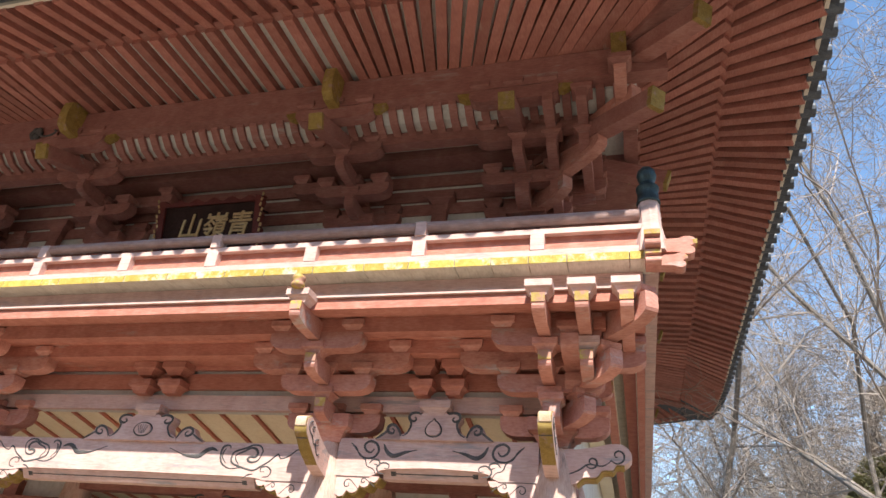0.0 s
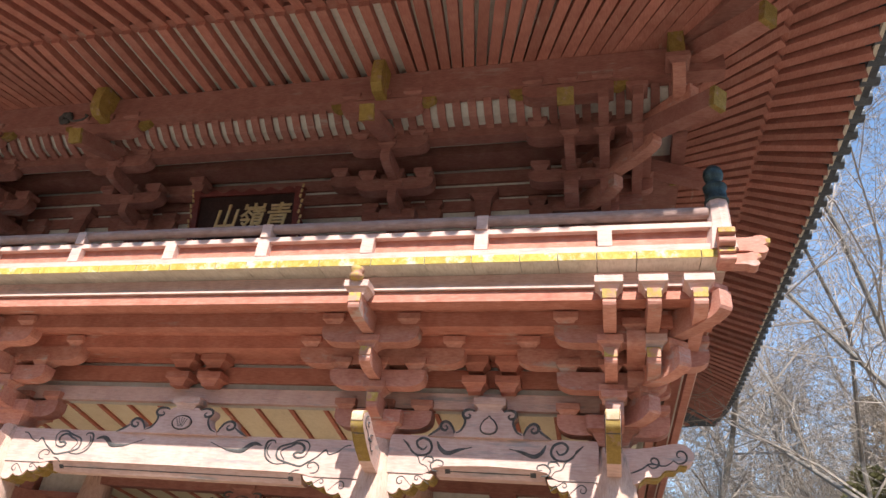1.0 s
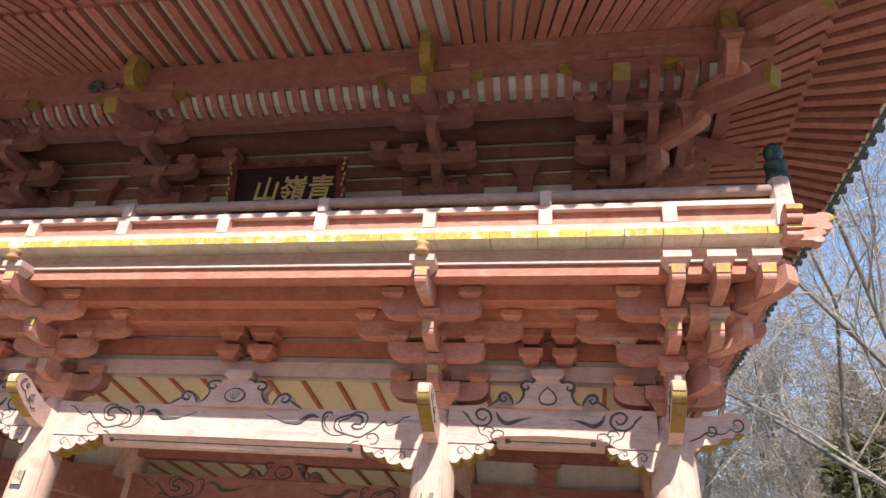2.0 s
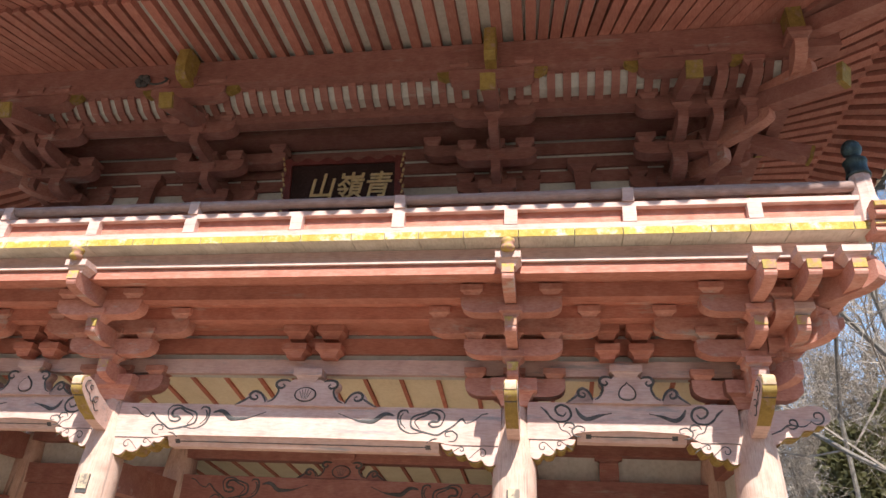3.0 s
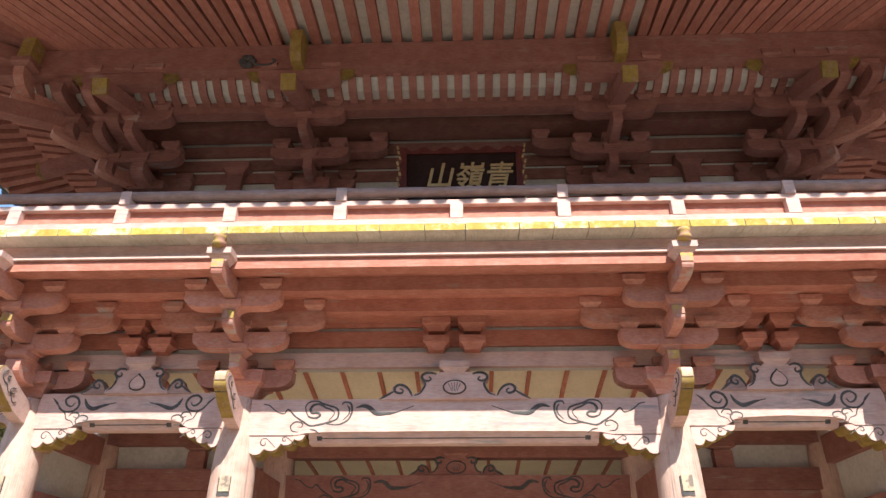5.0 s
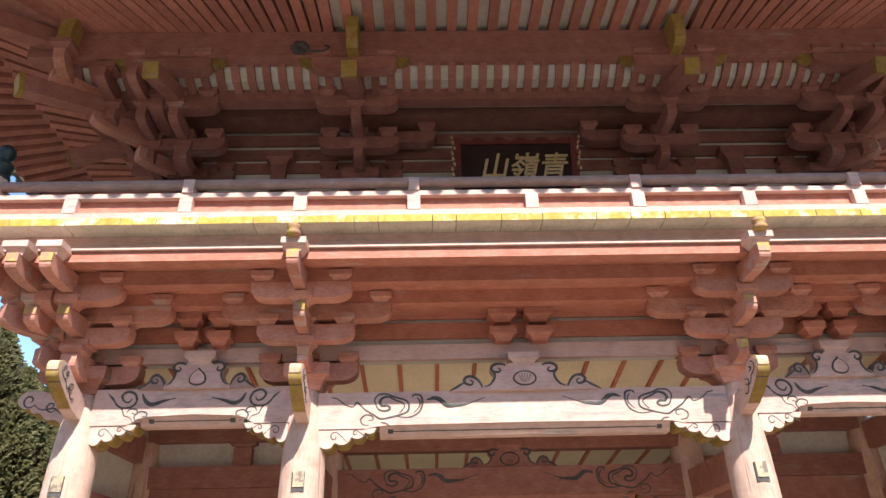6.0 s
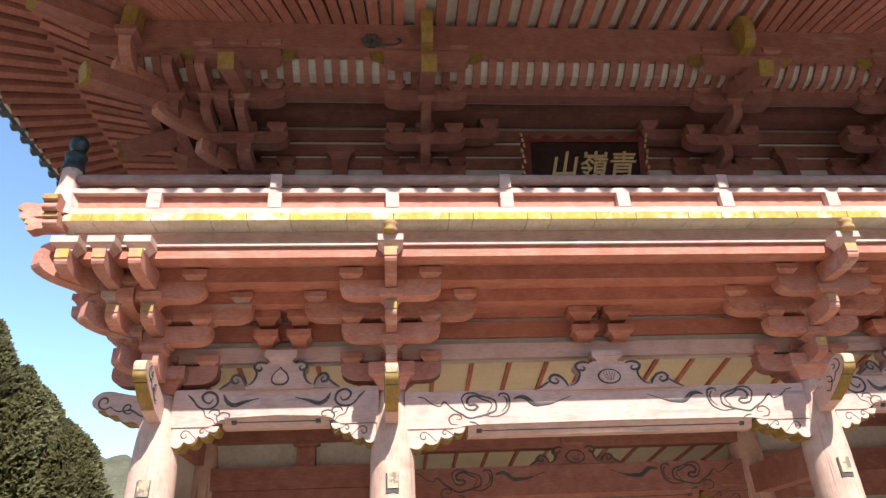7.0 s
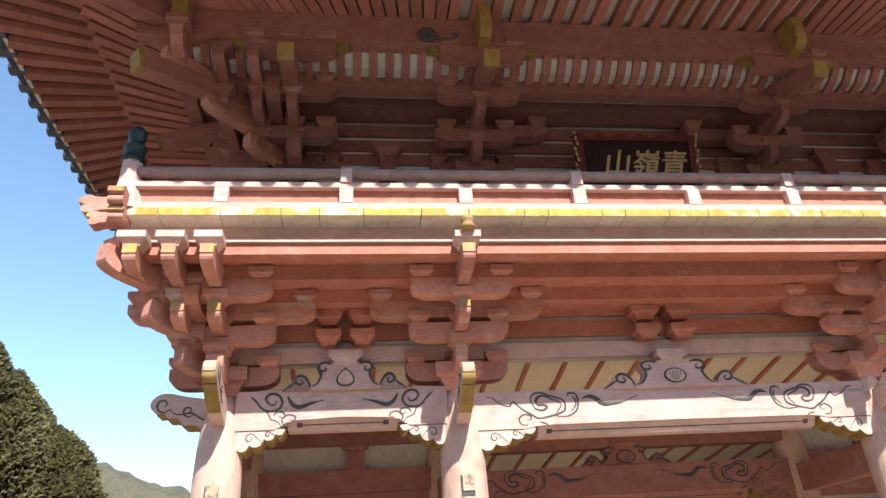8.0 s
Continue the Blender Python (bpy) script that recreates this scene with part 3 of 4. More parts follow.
CURLS = (
    (((0.24, 0.92), (0.3, 0.97), (0.38, 0.96), (0.43, 0.86), (0.42, 0.72), (0.35, 0.66), (0.31, 0.74), (0.34, 0.82)), 0.007, 0.014),
    (((0.43, 0.72), (0.39, 0.58), (0.405, 0.4), (0.46, 0.2), (0.53, 0.12)), 0.006, 0.012),
)
WING_CURLS = (
    (((0.56, 0.12), (0.59, 0.3), (0.65, 0.48), (0.73, 0.54), (0.79, 0.44), (0.78, 0.28), (0.71, 0.22), (0.68, 0.32), (0.72, 0.4)), 0.007, 0.014),
    (((0.8, 0.3), (0.86, 0.2), (0.93, 0.09), (0.99, 0.01)), 0.006, 0.012),
)


def strut(x, y, z, w, h, label, motif, material=PINK, side=None):
    side = side or GREY
    t = thing("frog_leg_strut", x, y, z, label, "strut", "frog-leg struts")
    part("strut", extrude(frogleg(w, h), -0.06, 0.06), material, t, bevel=0.008)
    part("head_block", dish(0.3, 0.14, 0.17), material, t, m=pose(0, -0.01, h - 0.035), bevel=0.005)
    for sx in (-1, 1):
        g = part("wing", extrude([(sx * a, c) for a, c in wing(w, h)], -0.045, 0.045), side, t, "carved scroll wing", bevel=0.006)
        for pts, w0, w1 in WING_CURLS:
            bm = bmesh.new()
            brush(bm, [(sx * a * w / 2, c * h) for a, c in pts], w0, w1, -0.046)
            part("carved_line", bm, CARVE, g)
        for pts, w0, w1 in CURLS:
            bm = bmesh.new()
            brush(bm, [(sx * a * w / 2, c * h) for a, c in pts], w0, w1, -0.062)
            part("carved_line", bm, CARVE, t)
    bm = bmesh.new()
    n = 24
    if motif == "drop":
        ring = [(0.075 * math.sin(2 * math.pi * i / n) * (1 - 0.3 * math.cos(2 * math.pi * i / n)), h * 0.4 + 0.075 * math.cos(2 * math.pi * i / n) + 0.02 * (i in (0, n))) for i in range(n + 1)]
    else:
        ring = [(0.11 * math.sin(2 * math.pi * i / n), h * 0.42 + 0.07 * math.cos(2 * math.pi * i / n)) for i in range(n + 1)]
    tube(bm, [(a, -0.064, c) for a, c in ring], 0.007, 5)
    part("crest_line", bm, CARVE, t)
    c = part("crest", extrude([(a * 0.88, (c - h * 0.42) * 0.88 + h * 0.42) for a, c in ring[:-1]], -0.076, -0.055), material, t, bevel=0.008)
    if motif != "drop":
        for k in range(-2, 3):
            bm = bmesh.new()
            tube(bm, [(0.012 * k, -0.076, h * 0.42 - 0.045), (0.03 * k, -0.076, h * 0.42 + 0.05 - 0.004 * k * k)], 0.004, 4)
            part("flute", bm, CARVE, c)
    return t


ZT = BZ + 0.425
strut(0.02, 1.09, ZT - 0.06, 1.5, 0.27, "carved pinkish frog-leg strut with a round crest", "fan", PINK, PINK)
for sx in (-1, 1):
    strut(sx * 3.18, 1.09, ZT + 0.015, 1.14, 0.26, "carved pinkish frog-leg strut with a drop crest", "drop")
    paired(sx * 3.18, 3.885, 0.86)
paired(0.02, 3.885, 1.0)
# strut, beams and posts inside have shade put into their red
strut(0, 2.68, ZT - 0.5, 1.1, 0.2, "shaded red frog-leg strut inside the gate", "fan", RED_SHADE, RED_SHADE)
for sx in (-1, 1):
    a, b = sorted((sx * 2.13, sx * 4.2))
    beam("inner_wall_beam", a, b, 2.6, 2.758, 3.3, 3.5, RED_SHADE, "shaded red beam over the cream panels of the side bay", "wall beams")
    beam("bay_tie", a, b, 2.62, 2.758, 2.78, 3.02, RED_SHADE, "shaded red tie beam under the cream panels", "wall beams")
    beam("bay_tie", a, b, 2.65, 2.758, 2.5, 2.775, RED_SHADE, "shaded red board below the bay tie", "wall beams")
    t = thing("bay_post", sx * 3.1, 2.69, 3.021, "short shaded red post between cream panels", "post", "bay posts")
    part("post", boxed(-0.105, 0.105, -0.05, 0.065, 0, 0.2), RED_SHADE, t, bevel=0.01)
    part("post_head", dish(0.3, 0.078, 0.12), RED_SHADE, t, m=pose(0, 0, 0.2))
beam("inner_wall_beam", -2.12, 2.12, 2.62, 2.8, 3.14, 3.5, RED_SHADE, "shaded red beam inside the gate", "wall beams")


# ---- cream board ceilings inside with red battens ----
def ceiling(name, x0, x1, y0, y1, z0, z1, step):
    m = Matrix.Translation((0, y0, z0)) @ Matrix.Rotation(math.atan2(z1 - z0, y1 - y0), 4, "X")
    ln = math.hypot(y1 - y0, z1 - z0)
    bm = boxed(x0, x1, 0, ln, 0, 0.03)
    bm.transform(m)
    c = tagged(part(name, bm, CREAM), "cream boarded ceiling inside the gate", "ceiling", kind="structure")
    bme = mesh_of(boxed(-0.022, 0.022, 0, ln, -0.03, -0.002), "batten", RED, bevel=0.004)
    n = int((x1 - x0) / step)
    for k in range(n + 1):
        put("batten", bme, c, m @ Matrix.Translation((x0 + (x1 - x0) * k / n, 0, 0)))


ceiling("ceiling_front", -4.15, 4.15, 1.32, 2.62, 3.98, 3.74, 0.415)
ceiling("ceiling_rear", -4.15, 4.15, 2.82, 8.0, 3.5, 3.0, 0.415)
tagged(part("wall_rear", boxed(-4.2, 4.2, LB, LB + 0.1, 2.5, 4.6), WHITE), "aged plaster band on the rear of the gate", "wall", kind="structure")

# ---- balcony ----
SHIFT = 0.09
floor = tagged(part("balcony_floor", boxed(-5.0, 5.0, 0.2, 1.4, 4.656, 4.72), BOARD), "narrow wooden balcony floor of pale boards", "balcony floor", kind="structure")
for sx in (-1, 1):
    a, b = sorted((sx * 4.0, sx * 5.0))
    tagged(part("balcony_side_floor", boxed(a, b, 1.41, LB + 1, 4.656, 4.72), BOARD), "pale boards of the side balcony", "balcony floor", kind="structure")
rnd = random.Random(3)
x = -5.12
while x < 5.1:
    w = rnd.choice((0.22, 0.32, 0.38, 0.42, 0.5))
    x1 = min(x + w, 5.12)
    bd = put("board", mesh_of(boxed(x + 0.003, x1 - 0.003, -0.06, 0.195, 4.658, 4.735), "board", BOARD, bevel=0.004), floor)
    put("board_end", mesh_of(boxed(x + 0.004, x1 - 0.004, -0.0655, -0.061, 4.66, 4.732), "board_end", YELLOW), bd, label="ochre painted board end")
    x = x1
rail = thing("railing", 0, 0, 4.735, "faded red balcony railing with pale posts and grey round top rail", "railing")
part("bottom_rail", boxed(-5.16, 5.16, -0.045, 0.065, 0.002, 0.065), PINK, rail, bevel=0.01)
part("panel_back", boxed(-5.05, 5.05, 0.02, 0.045, 0.067, 0.225), RED, rail)
part("middle_rail", boxed(-5.06, 5.06, -0.04, 0.06, 0.226, 0.275), PINK, rail, bevel=0.01)
bm = bmesh.new()
tube(bm, [(-5.02, 0.01, 0.395), (5.02, 0.01, 0.395)], 0.052, 12)
part("top_rail", bm, GREY, rail, "grey weathered round top rail", smooth=True)
low_me = mesh_of(boxed(-0.06, 0.06, -0.05, 0.05, 0.066, 0.225), "short_post", PINK, bevel=0.006)
tall_me = mesh_of(boxed(-0.05, 0.05, -0.055, 0.055, 0.276, 0.42), "tall_post", PINK, bevel=0.01)
for k in range(-4, 5):
    put("short_post", low_me, rail, pose(1.06 * k - 0.07 + (0.05 if k == 0 else 0), 0, 0))
    if k % 2:
        put("tall_post", tall_me, rail, pose(1.06 * k - 0.07 + (0.05 if k == 0 else 0), 0, 0))
for sx in (-1, 1):
    c = thing("corner_post", sx * 5.1, 0.02, 4.735, "octagonal pale corner post with dark bronze onion cap", "railing post", "corner posts")
    part("post", lathe([(0.135, 0), (0.12, 0.12), (0.092, 0.27), (0.088, 0.5)], 8), PINK, c)
    part("cap", lathe([(0.09, 0.49), (0.1, 0.495), (0.1, 0.515), (0.09, 0.525), (0.087, 0.63), (0.098, 0.64), (0.098, 0.66), (0.085, 0.67), (0.06, 0.7), (0.052, 0.72), (0.075, 0.745), (0.085, 0.79), (0.076, 0.835), (0.048, 0.87), (0.01, 0.89)], 16), BRONZE, c, "dark bronze onion-shaped cap", smooth=True)
    e = thing("rail_end", sx * 5.16, 0.0, 4.68, "carved pinkish rail ends projecting at the balcony corner", "rail end", "rail ends")
    def scroll(w, h):
        """Outline of a rail end: a waist and two rounded lips."""
        pr = [(-0.08, 0.1), (w * 0.45, 0.06), (w * 0.62, -0.06), (w * 0.85, -0.1), (w * 0.98, 0.08), (w * 0.93, 0.36), (w * 0.86, 0.44), (w * 1.02, 0.56), (w * 1.05, 0.8), (w * 0.92, 1.02), (w * 0.7, 1.06), (w * 0.5, 0.95), (-0.08, 0.96)]
        return [(q.x, q.z * h) for q in smooth_line([(a, 0, b) for a, b in pr], 3)]

    for off, z, w, h in ((0.02, 0.035, 0.27, 0.14), (0.02, -0.085, 0.19, 0.11)):
        for along in ("y", "x"):
            if along == "y":
                k = part("scroll_end", extrude([(sx * a, z + b) for a, b in scroll(w, h)], off - 0.06, off + 0.06), WORN, e, bevel=0.006)
                tip = boxed(*sorted((sx * w * 0.94, sx * (w * 1.05 + 0.004))), off - 0.062, off + 0.062, z + h * 0.56, z + h * 0.84)
            else:
                k = part("scroll_end", extrude([(-a * 0.8, z + b - 0.003) for a, b in scroll(w, h)], -0.06, 0.06, "x"), WORN, e, bevel=0.006, m=pose(sx * -0.06, 0, 0))
                tip = boxed(-0.062, 0.062, -w * 0.84 - 0.004, -w * 0.76, z + h * 0.53, z + h * 0.82)
            part("painted_lip", tip, TIP, k, "worn ochre lip")
    # rails along the gate sides
    s = thing("side_railing", sx * 5.1, 0.14, 4.735, "faded red balcony railing along the gate side", "railing")
    part("bottom_rail", boxed(-0.055, 0.055, 0, LB + 0.9, 0.002, 0.065), PINK, s)
    part("middle_rail", boxed(-0.05, 0.05, 0, LB + 0.9, 0.226, 0.275), PINK, s)
    bm = bmesh.new()
    tube(bm, [(0, 0, 0.395), (0, LB + 0.9, 0.395)], 0.052, 12)
    part("top_rail", bm, GREY, s, smooth=True)
    for k in range(1, 9):
        put("short_post", low_me, s, pose(0, 1.05 * k, 0, 0, 0, 90))
gold_me = mesh_of(lathe([(0.03, 0), (0.06, 0.01), (0.065, 0.04), (0.045, 0.06), (0.06, 0.08), (0.062, 0.11), (0.03, 0.13)], 12, None, (0, -0.14)), "fitting", TIP, smooth=True)
for x in (-AX[0] - SHIFT, AX[0] - SHIFT):
    tagged(put("fitting", gold_me, None, pose(x, 0.03, 4.49)), "small gilt carved fitting on the bracket top", "fitting", "gilt fittings")

# ---- upper storey ----
tagged(part("wall_upper_front", boxed(-LX[1], LX[1], UY + 0.02, UY + 0.12, 4.73, 7.6), WHITE), "aged white plaster wall of the upper storey", "wall", kind="structure")
for sx in (-1, 1):
    a, b = sorted((sx * LX[1], sx * (LX[1] - 0.1)))
    tagged(part("wall_upper_side", boxed(a, b, UY + 0.13, UB, 4.73, 7.6), WHITE), "aged white plaster side wall of the upper storey", "wall", kind="structure")
tagged(part("wall_upper_rear", boxed(-LX[1], LX[1], UB + 0.01, UB + 0.1, 4.73, 7.6), WHITE), "aged white plaster rear wall of the upper storey", "wall", kind="structure")
# upper parts take the red that has shade in its colour
up_col = mesh_of(lathe([(0.17, 4.73), (0.17, 5.7), (0.15, 5.95), (0.12, UP_TOP)], 18), "shaft", RED_SHADE, smooth=True)
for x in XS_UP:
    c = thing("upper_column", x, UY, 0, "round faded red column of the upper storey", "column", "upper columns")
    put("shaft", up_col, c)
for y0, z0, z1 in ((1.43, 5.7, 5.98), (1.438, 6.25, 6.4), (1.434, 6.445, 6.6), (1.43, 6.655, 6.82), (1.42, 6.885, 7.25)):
    beam("upper_wall_beam", -4.6, 4.6, y0, UY + 0.015, z0, z1, RED_SHADE, "shaded red wall beam of the upper storey", "wall beams")
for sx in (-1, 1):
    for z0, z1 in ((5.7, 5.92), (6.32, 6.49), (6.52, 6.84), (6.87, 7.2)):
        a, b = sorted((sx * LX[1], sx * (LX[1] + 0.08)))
        beam("upper_side_beam", a, b, UY + 0.016, UB, z0 + 0.003, z1 - 0.003, RED_SHADE, "shaded red side beam of the upper storey", "wall beams")
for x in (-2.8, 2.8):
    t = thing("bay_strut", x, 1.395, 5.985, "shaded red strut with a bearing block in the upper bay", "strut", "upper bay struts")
    part("strut", extrude([(-0.1, 0), (0.1, 0), (0.085, 0.18), (0.1, 0.335), (-0.1, 0.335), (-0.085, 0.18)], -0.05, 0.035), RED_SHADE, t)
    part("block", dish(0.34, 0.17, 0.18), RED_SHADE, t, m=pose(0, 0, 0.337), bevel=0.006)
daito_up = mesh_of(dish(0.44, 0.25), "bearing_block", RED_SHADE, bevel=0.008)
masu_me = mesh_of(dish(0.215, 0.12), "small_block", RED_SHADE, bevel=0.005)
SHORT, MID = arm_mesh(0.47, paint=RED_SHADE), arm_mesh(0.5, paint=RED_SHADE)
U1, U2, R3 = reach_mesh(0, 0.48, paint=RED_SHADE), reach_mesh(0, 0.88, paint=RED_SHADE), reach_mesh(0, 1.26, paint=RED_SHADE)
upper = thing("upper_bracket_set", XS_UP[1], UY, UP_TOP, "three-stepped shaded red bracket set with ochre tail rafter end", "bracket set", "brackets under the eaves")
put("bearing_block", daito_up, upper)
cross(upper, 0, 0.15, MID, 0.5)
jut(upper, 0, 0.48, 0.17, me=U1, tip=False)
cross(upper, 0.39, 0.35, SHORT, 0.44)
jut(upper, 0, 0.88, 0.46, me=U2, tip=False)
cross(upper, 0.78, 0.64, SHORT, 0.44)
cross(upper, 1.17, 0.86, SHORT, 0.46)
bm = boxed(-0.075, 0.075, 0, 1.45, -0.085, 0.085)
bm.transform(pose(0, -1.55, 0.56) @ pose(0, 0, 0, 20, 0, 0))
tr = part("tail_rafter", bm, RED_SHADE, upper, bevel=0.01)
bm = boxed(-0.08, 0.08, -0.008, 0.03, -0.09, 0.09)
bm.transform(pose(0, -1.55, 0.56) @ pose(0, 0, 0, 20, 0, 0))
part("tail_end", bm, OCHRE, tr, "ochre painted rafter end")
nz = part("purlin_nose", extrude([(-1.0, 1.02), (-1.4, 1.0), (-1.48, 1.06), (-1.51, 1.2), (-1.5, 1.38), (-1.44, 1.42), (-1.0, 1.42)], -0.062, 0.062, "x"), OCHRE, upper, "ochre painted nose before the purlin", bevel=0.01)
for sx in (-1, 1):
    pr = [(sx * a, b) for a, b in ((0.42, 0.96), (0.52, 0.94), (0.6, 0.99), (0.62, 1.05), (0.57, 1.1), (0.42, 1.12))]
    part("arm_scroll", extrude(pr, -1.21, -1.13), OCHRE, upper, "ochre carved scroll end")
def without_nose(c):
    """The corner sets have no nose before the purlin."""
    for o in [o for o in c.children if o.name.startswith("purlin_nose")]:
        bpy.data.objects.remove(o)


middle_sets = [upper, copy_thing(upper, pose(XS_UP[2] + SHIFT, UY, UP_TOP))]
for x in (XS_UP[0], XS_UP[3]):
    without_nose(copy_thing(upper, pose(x + SHIFT, UY, UP_TOP)))
side_arm = arm_mesh(0.46, paint=RED_SHADE)
for t, sx in zip(middle_sets, (1, -1)):
    put("cross_arm", side_arm, t, pose(sx * 0.45, -0.2, 0.57))
    put("small_block", masu_me, t, pose(sx * 0.8, -0.2, 0.73))
for x, sx in ((LX[1], 1), (-LX[1], -1)):
    for y in (UY, 3.6, 5.8, UB):
        c = copy_thing(upper, pose(x + SHIFT, y, UP_TOP, 0, 0, 90 * sx))
        if y == UY:
            without_nose(c)
    t = thing("upper_corner_bracket", x, UY, UP_TOP, "corner bracket arms and hip tail rafters under the eaves", "bracket set", "brackets under the eaves")
    jut(t, sx * 0.36, 0.48, 0.17, me=U1, tip=False)
    jut(t, sx * 0.36, 0.88, 0.46, me=U2, tip=False)
    jut(t, sx * 0.7, 0.88, 0.46, me=U2, tip=False)
    for dx in (0.36, 0.7):
        jut(t, sx * dx, 1.2, 0.72, me=R3, tip=False)
    for o, z, h in ((0.7, 0.17, 0.2), (1.25, 0.40, 0.22), (1.75, 0.62, 0.24)):
        bmd = reach(0.1, o, h, 0.13)
        bmd.transform(pose(0, 0, z, 0, 0, 45 * sx))
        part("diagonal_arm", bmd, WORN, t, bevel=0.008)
    for o, z, w in ((2.0, 0.5, 0.16), (2.62, 1.08, 0.17)):
        bmd = boxed(-w / 2, w / 2, 0, 1.9, -0.1, 0.1)
        bmd.transform(pose(0, 0, 0, 0, 0, 45 * sx) @ pose(0, -o, z, 12, 0, 0))
        hp = part("hip_tail", bmd, RED_SHADE, t, bevel=0.012)
        bmd = boxed(-w / 2 - 0.004, w / 2 + 0.004, -0.008, 0.05, -0.105, 0.105)
        bmd.transform(pose(0, 0, 0, 0, 0, 45 * sx) @ pose(0, -o, z, 12, 0, 0))
        part("hip_end", bmd, OCHRE, hp, "ochre painted hip rafter end")
PX = 5.09
PY = 0.2
for sx in (-1, 1):
    t = thing("corner_nose", sx * 4.93, 0.1, 6.95, "hanging purlin nose with ochre head at the eave corner", "beam end", "corner noses")
    part("nose_head", boxed(-0.075, 0.075, -0.09, 0.1, 0.1, 0.42), OCHRE, t, bevel=0.015)
    part("nose_block", dish(0.23, 0.13), RED_SHADE, t, m=pose(0, 0, -0.03), bevel=0.006)
    part("nose_tip", extrude([(-0.09, -0.031), (0.09, -0.031), (0.16, -0.12), (0.24, -0.26), (0.14, -0.27), (0.02, -0.22), (-0.06, -0.13)], -0.06, 0.06, "x"), WORN, t, bevel=0.01)
beam("eave_purlin", -PX - 0.3, PX + 0.3, PY, PY + 0.17, 6.97, 7.33, RED_SHADE, "long faded red eave purlin", "purlins")
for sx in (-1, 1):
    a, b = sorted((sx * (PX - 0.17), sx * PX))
    beam("eave_purlin", a, b, PY + 0.175, UB + 1.2, 6.975, 7.325, RED_SHADE, "long faded red eave purlin along the side", "purlins")
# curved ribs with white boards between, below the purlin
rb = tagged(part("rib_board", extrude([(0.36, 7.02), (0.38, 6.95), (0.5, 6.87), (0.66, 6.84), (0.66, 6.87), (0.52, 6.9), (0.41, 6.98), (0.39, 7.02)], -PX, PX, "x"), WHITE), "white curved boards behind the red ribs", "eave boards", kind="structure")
rib_me = mesh_of(extrude([(0.31, 7.02), (0.33, 6.93), (0.46, 6.83), (0.62, 6.79), (0.62, 6.83), (0.48, 6.86), (0.375, 6.95), (0.355, 7.02)], -0.045, 0.045, "x"), "rib", RED_SHADE)
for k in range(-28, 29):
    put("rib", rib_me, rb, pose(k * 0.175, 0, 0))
beam("rib_beam", -PX, PX, 0.62, 0.76, 6.69, 6.9, RED_SHADE, "red beam below the ribs", "purlins")

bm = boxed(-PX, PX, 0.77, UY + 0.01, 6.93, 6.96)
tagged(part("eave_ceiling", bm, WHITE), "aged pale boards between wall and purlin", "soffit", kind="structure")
beam("ceiling_beam", -4.6, 4.6, 1.05, 1.33, 6.8, 6.925, RED_SHADE, "shaded red beam under the eave boards", "purlins")
for sx in (-1, 1):
    a, b = sorted((sx * LX[1], sx * (PX - 0.02)))
    tagged(part("eave_ceiling_side", boxed(a, b, UY + 0.02, UB + 1.0, 6.93, 6.96), RED_SHADE), "dull red boards between side wall and purlin", "soffit", kind="structure")

# ---- eaves: two tiers of rafters, in parallel in the middle, fanned at the corners ----
KY, KZ, EY, EZ = -0.8, 7.27, -1.62, 7.03
PZ = 7.34
EX, KX = LX[1] + UY - EY - 0.15, LX[1] + UY - KY - 0.1
YB = UB + (UY - EY)                           # rear eave line
roof = thing("roof", 0, 3.8, 7.4, "hipped roof with two tiers of faded red rafters and dark tiles", "roof")
roof_inv = Matrix.Translation((0, -3.8, -7.4))
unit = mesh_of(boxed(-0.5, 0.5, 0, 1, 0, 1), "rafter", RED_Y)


def rafter(p, q, w, h):
    p, q = Vector(p), Vector(q)
    d = q - p
    ln = d.length
    m = Matrix.Translation(p) @ d.to_track_quat("Y", "Z").to_matrix().to_4x4() @ Matrix.Diagonal((w, ln, h, 1))
    put("rafter", unit, roof, roof_inv @ m)


FX = 2.1
ys0 = 3.4


def lines():
    """Inner, middle and outer points in plan of each rafter, with the sweep at its place."""
    out = []
    n = 9
    for k in range(-n, n + 1):
        x = FX * k / n
        out.append(((x, PY + 0.1), (x, KY), (x, EY), 0.0))
    n = 23
    for k in range(1, n):
        u = k / n
        for sx in (-1, 1):
            out.append(((sx * (FX + u * (PX - FX)), PY + 0.1), (sx * (FX + u * (KX - FX)), KY), (sx * (FX + u * (EX - FX)), EY), u))
    rear = UB + UY
    for (xa, ya), (xk, yk), (xe, ye), u in list(out):
        if u > 0.3:
            out.append(((xa, rear - ya), (xk, rear - yk), (xe, rear - ye), u))
    for sx in (-1, 1):
        for k in range(1, n):
            u = k / n
            out.append(((sx * (PX - 0.1), ys0 - u * (ys0 - PY)), (sx * KX, ys0 - u * (ys0 - KY)), (sx * EX, ys0 - u * (ys0 - EY)), u))
            yb = UB + UY - ys0
            out.append(((sx * (PX - 0.1), yb + u * (ys0 - PY)), (sx * KX, yb + u * (ys0 - KY)), (sx * EX, yb + u * (ys0 - EY)), u))
        m = max(2, int((UB + UY - 2 * ys0) / 0.23))
        for k in range(0, m + 1):
            y = ys0 + (UB + UY - 2 * ys0) * k / m
            out.append(((sx * (PX - 0.1), y), (sx * KX, y), (sx * EX, y), 0.0))
    return out


def sweep(u):
    return 0.36 * max(0.0, (u - 0.25) / 0.75) ** 2


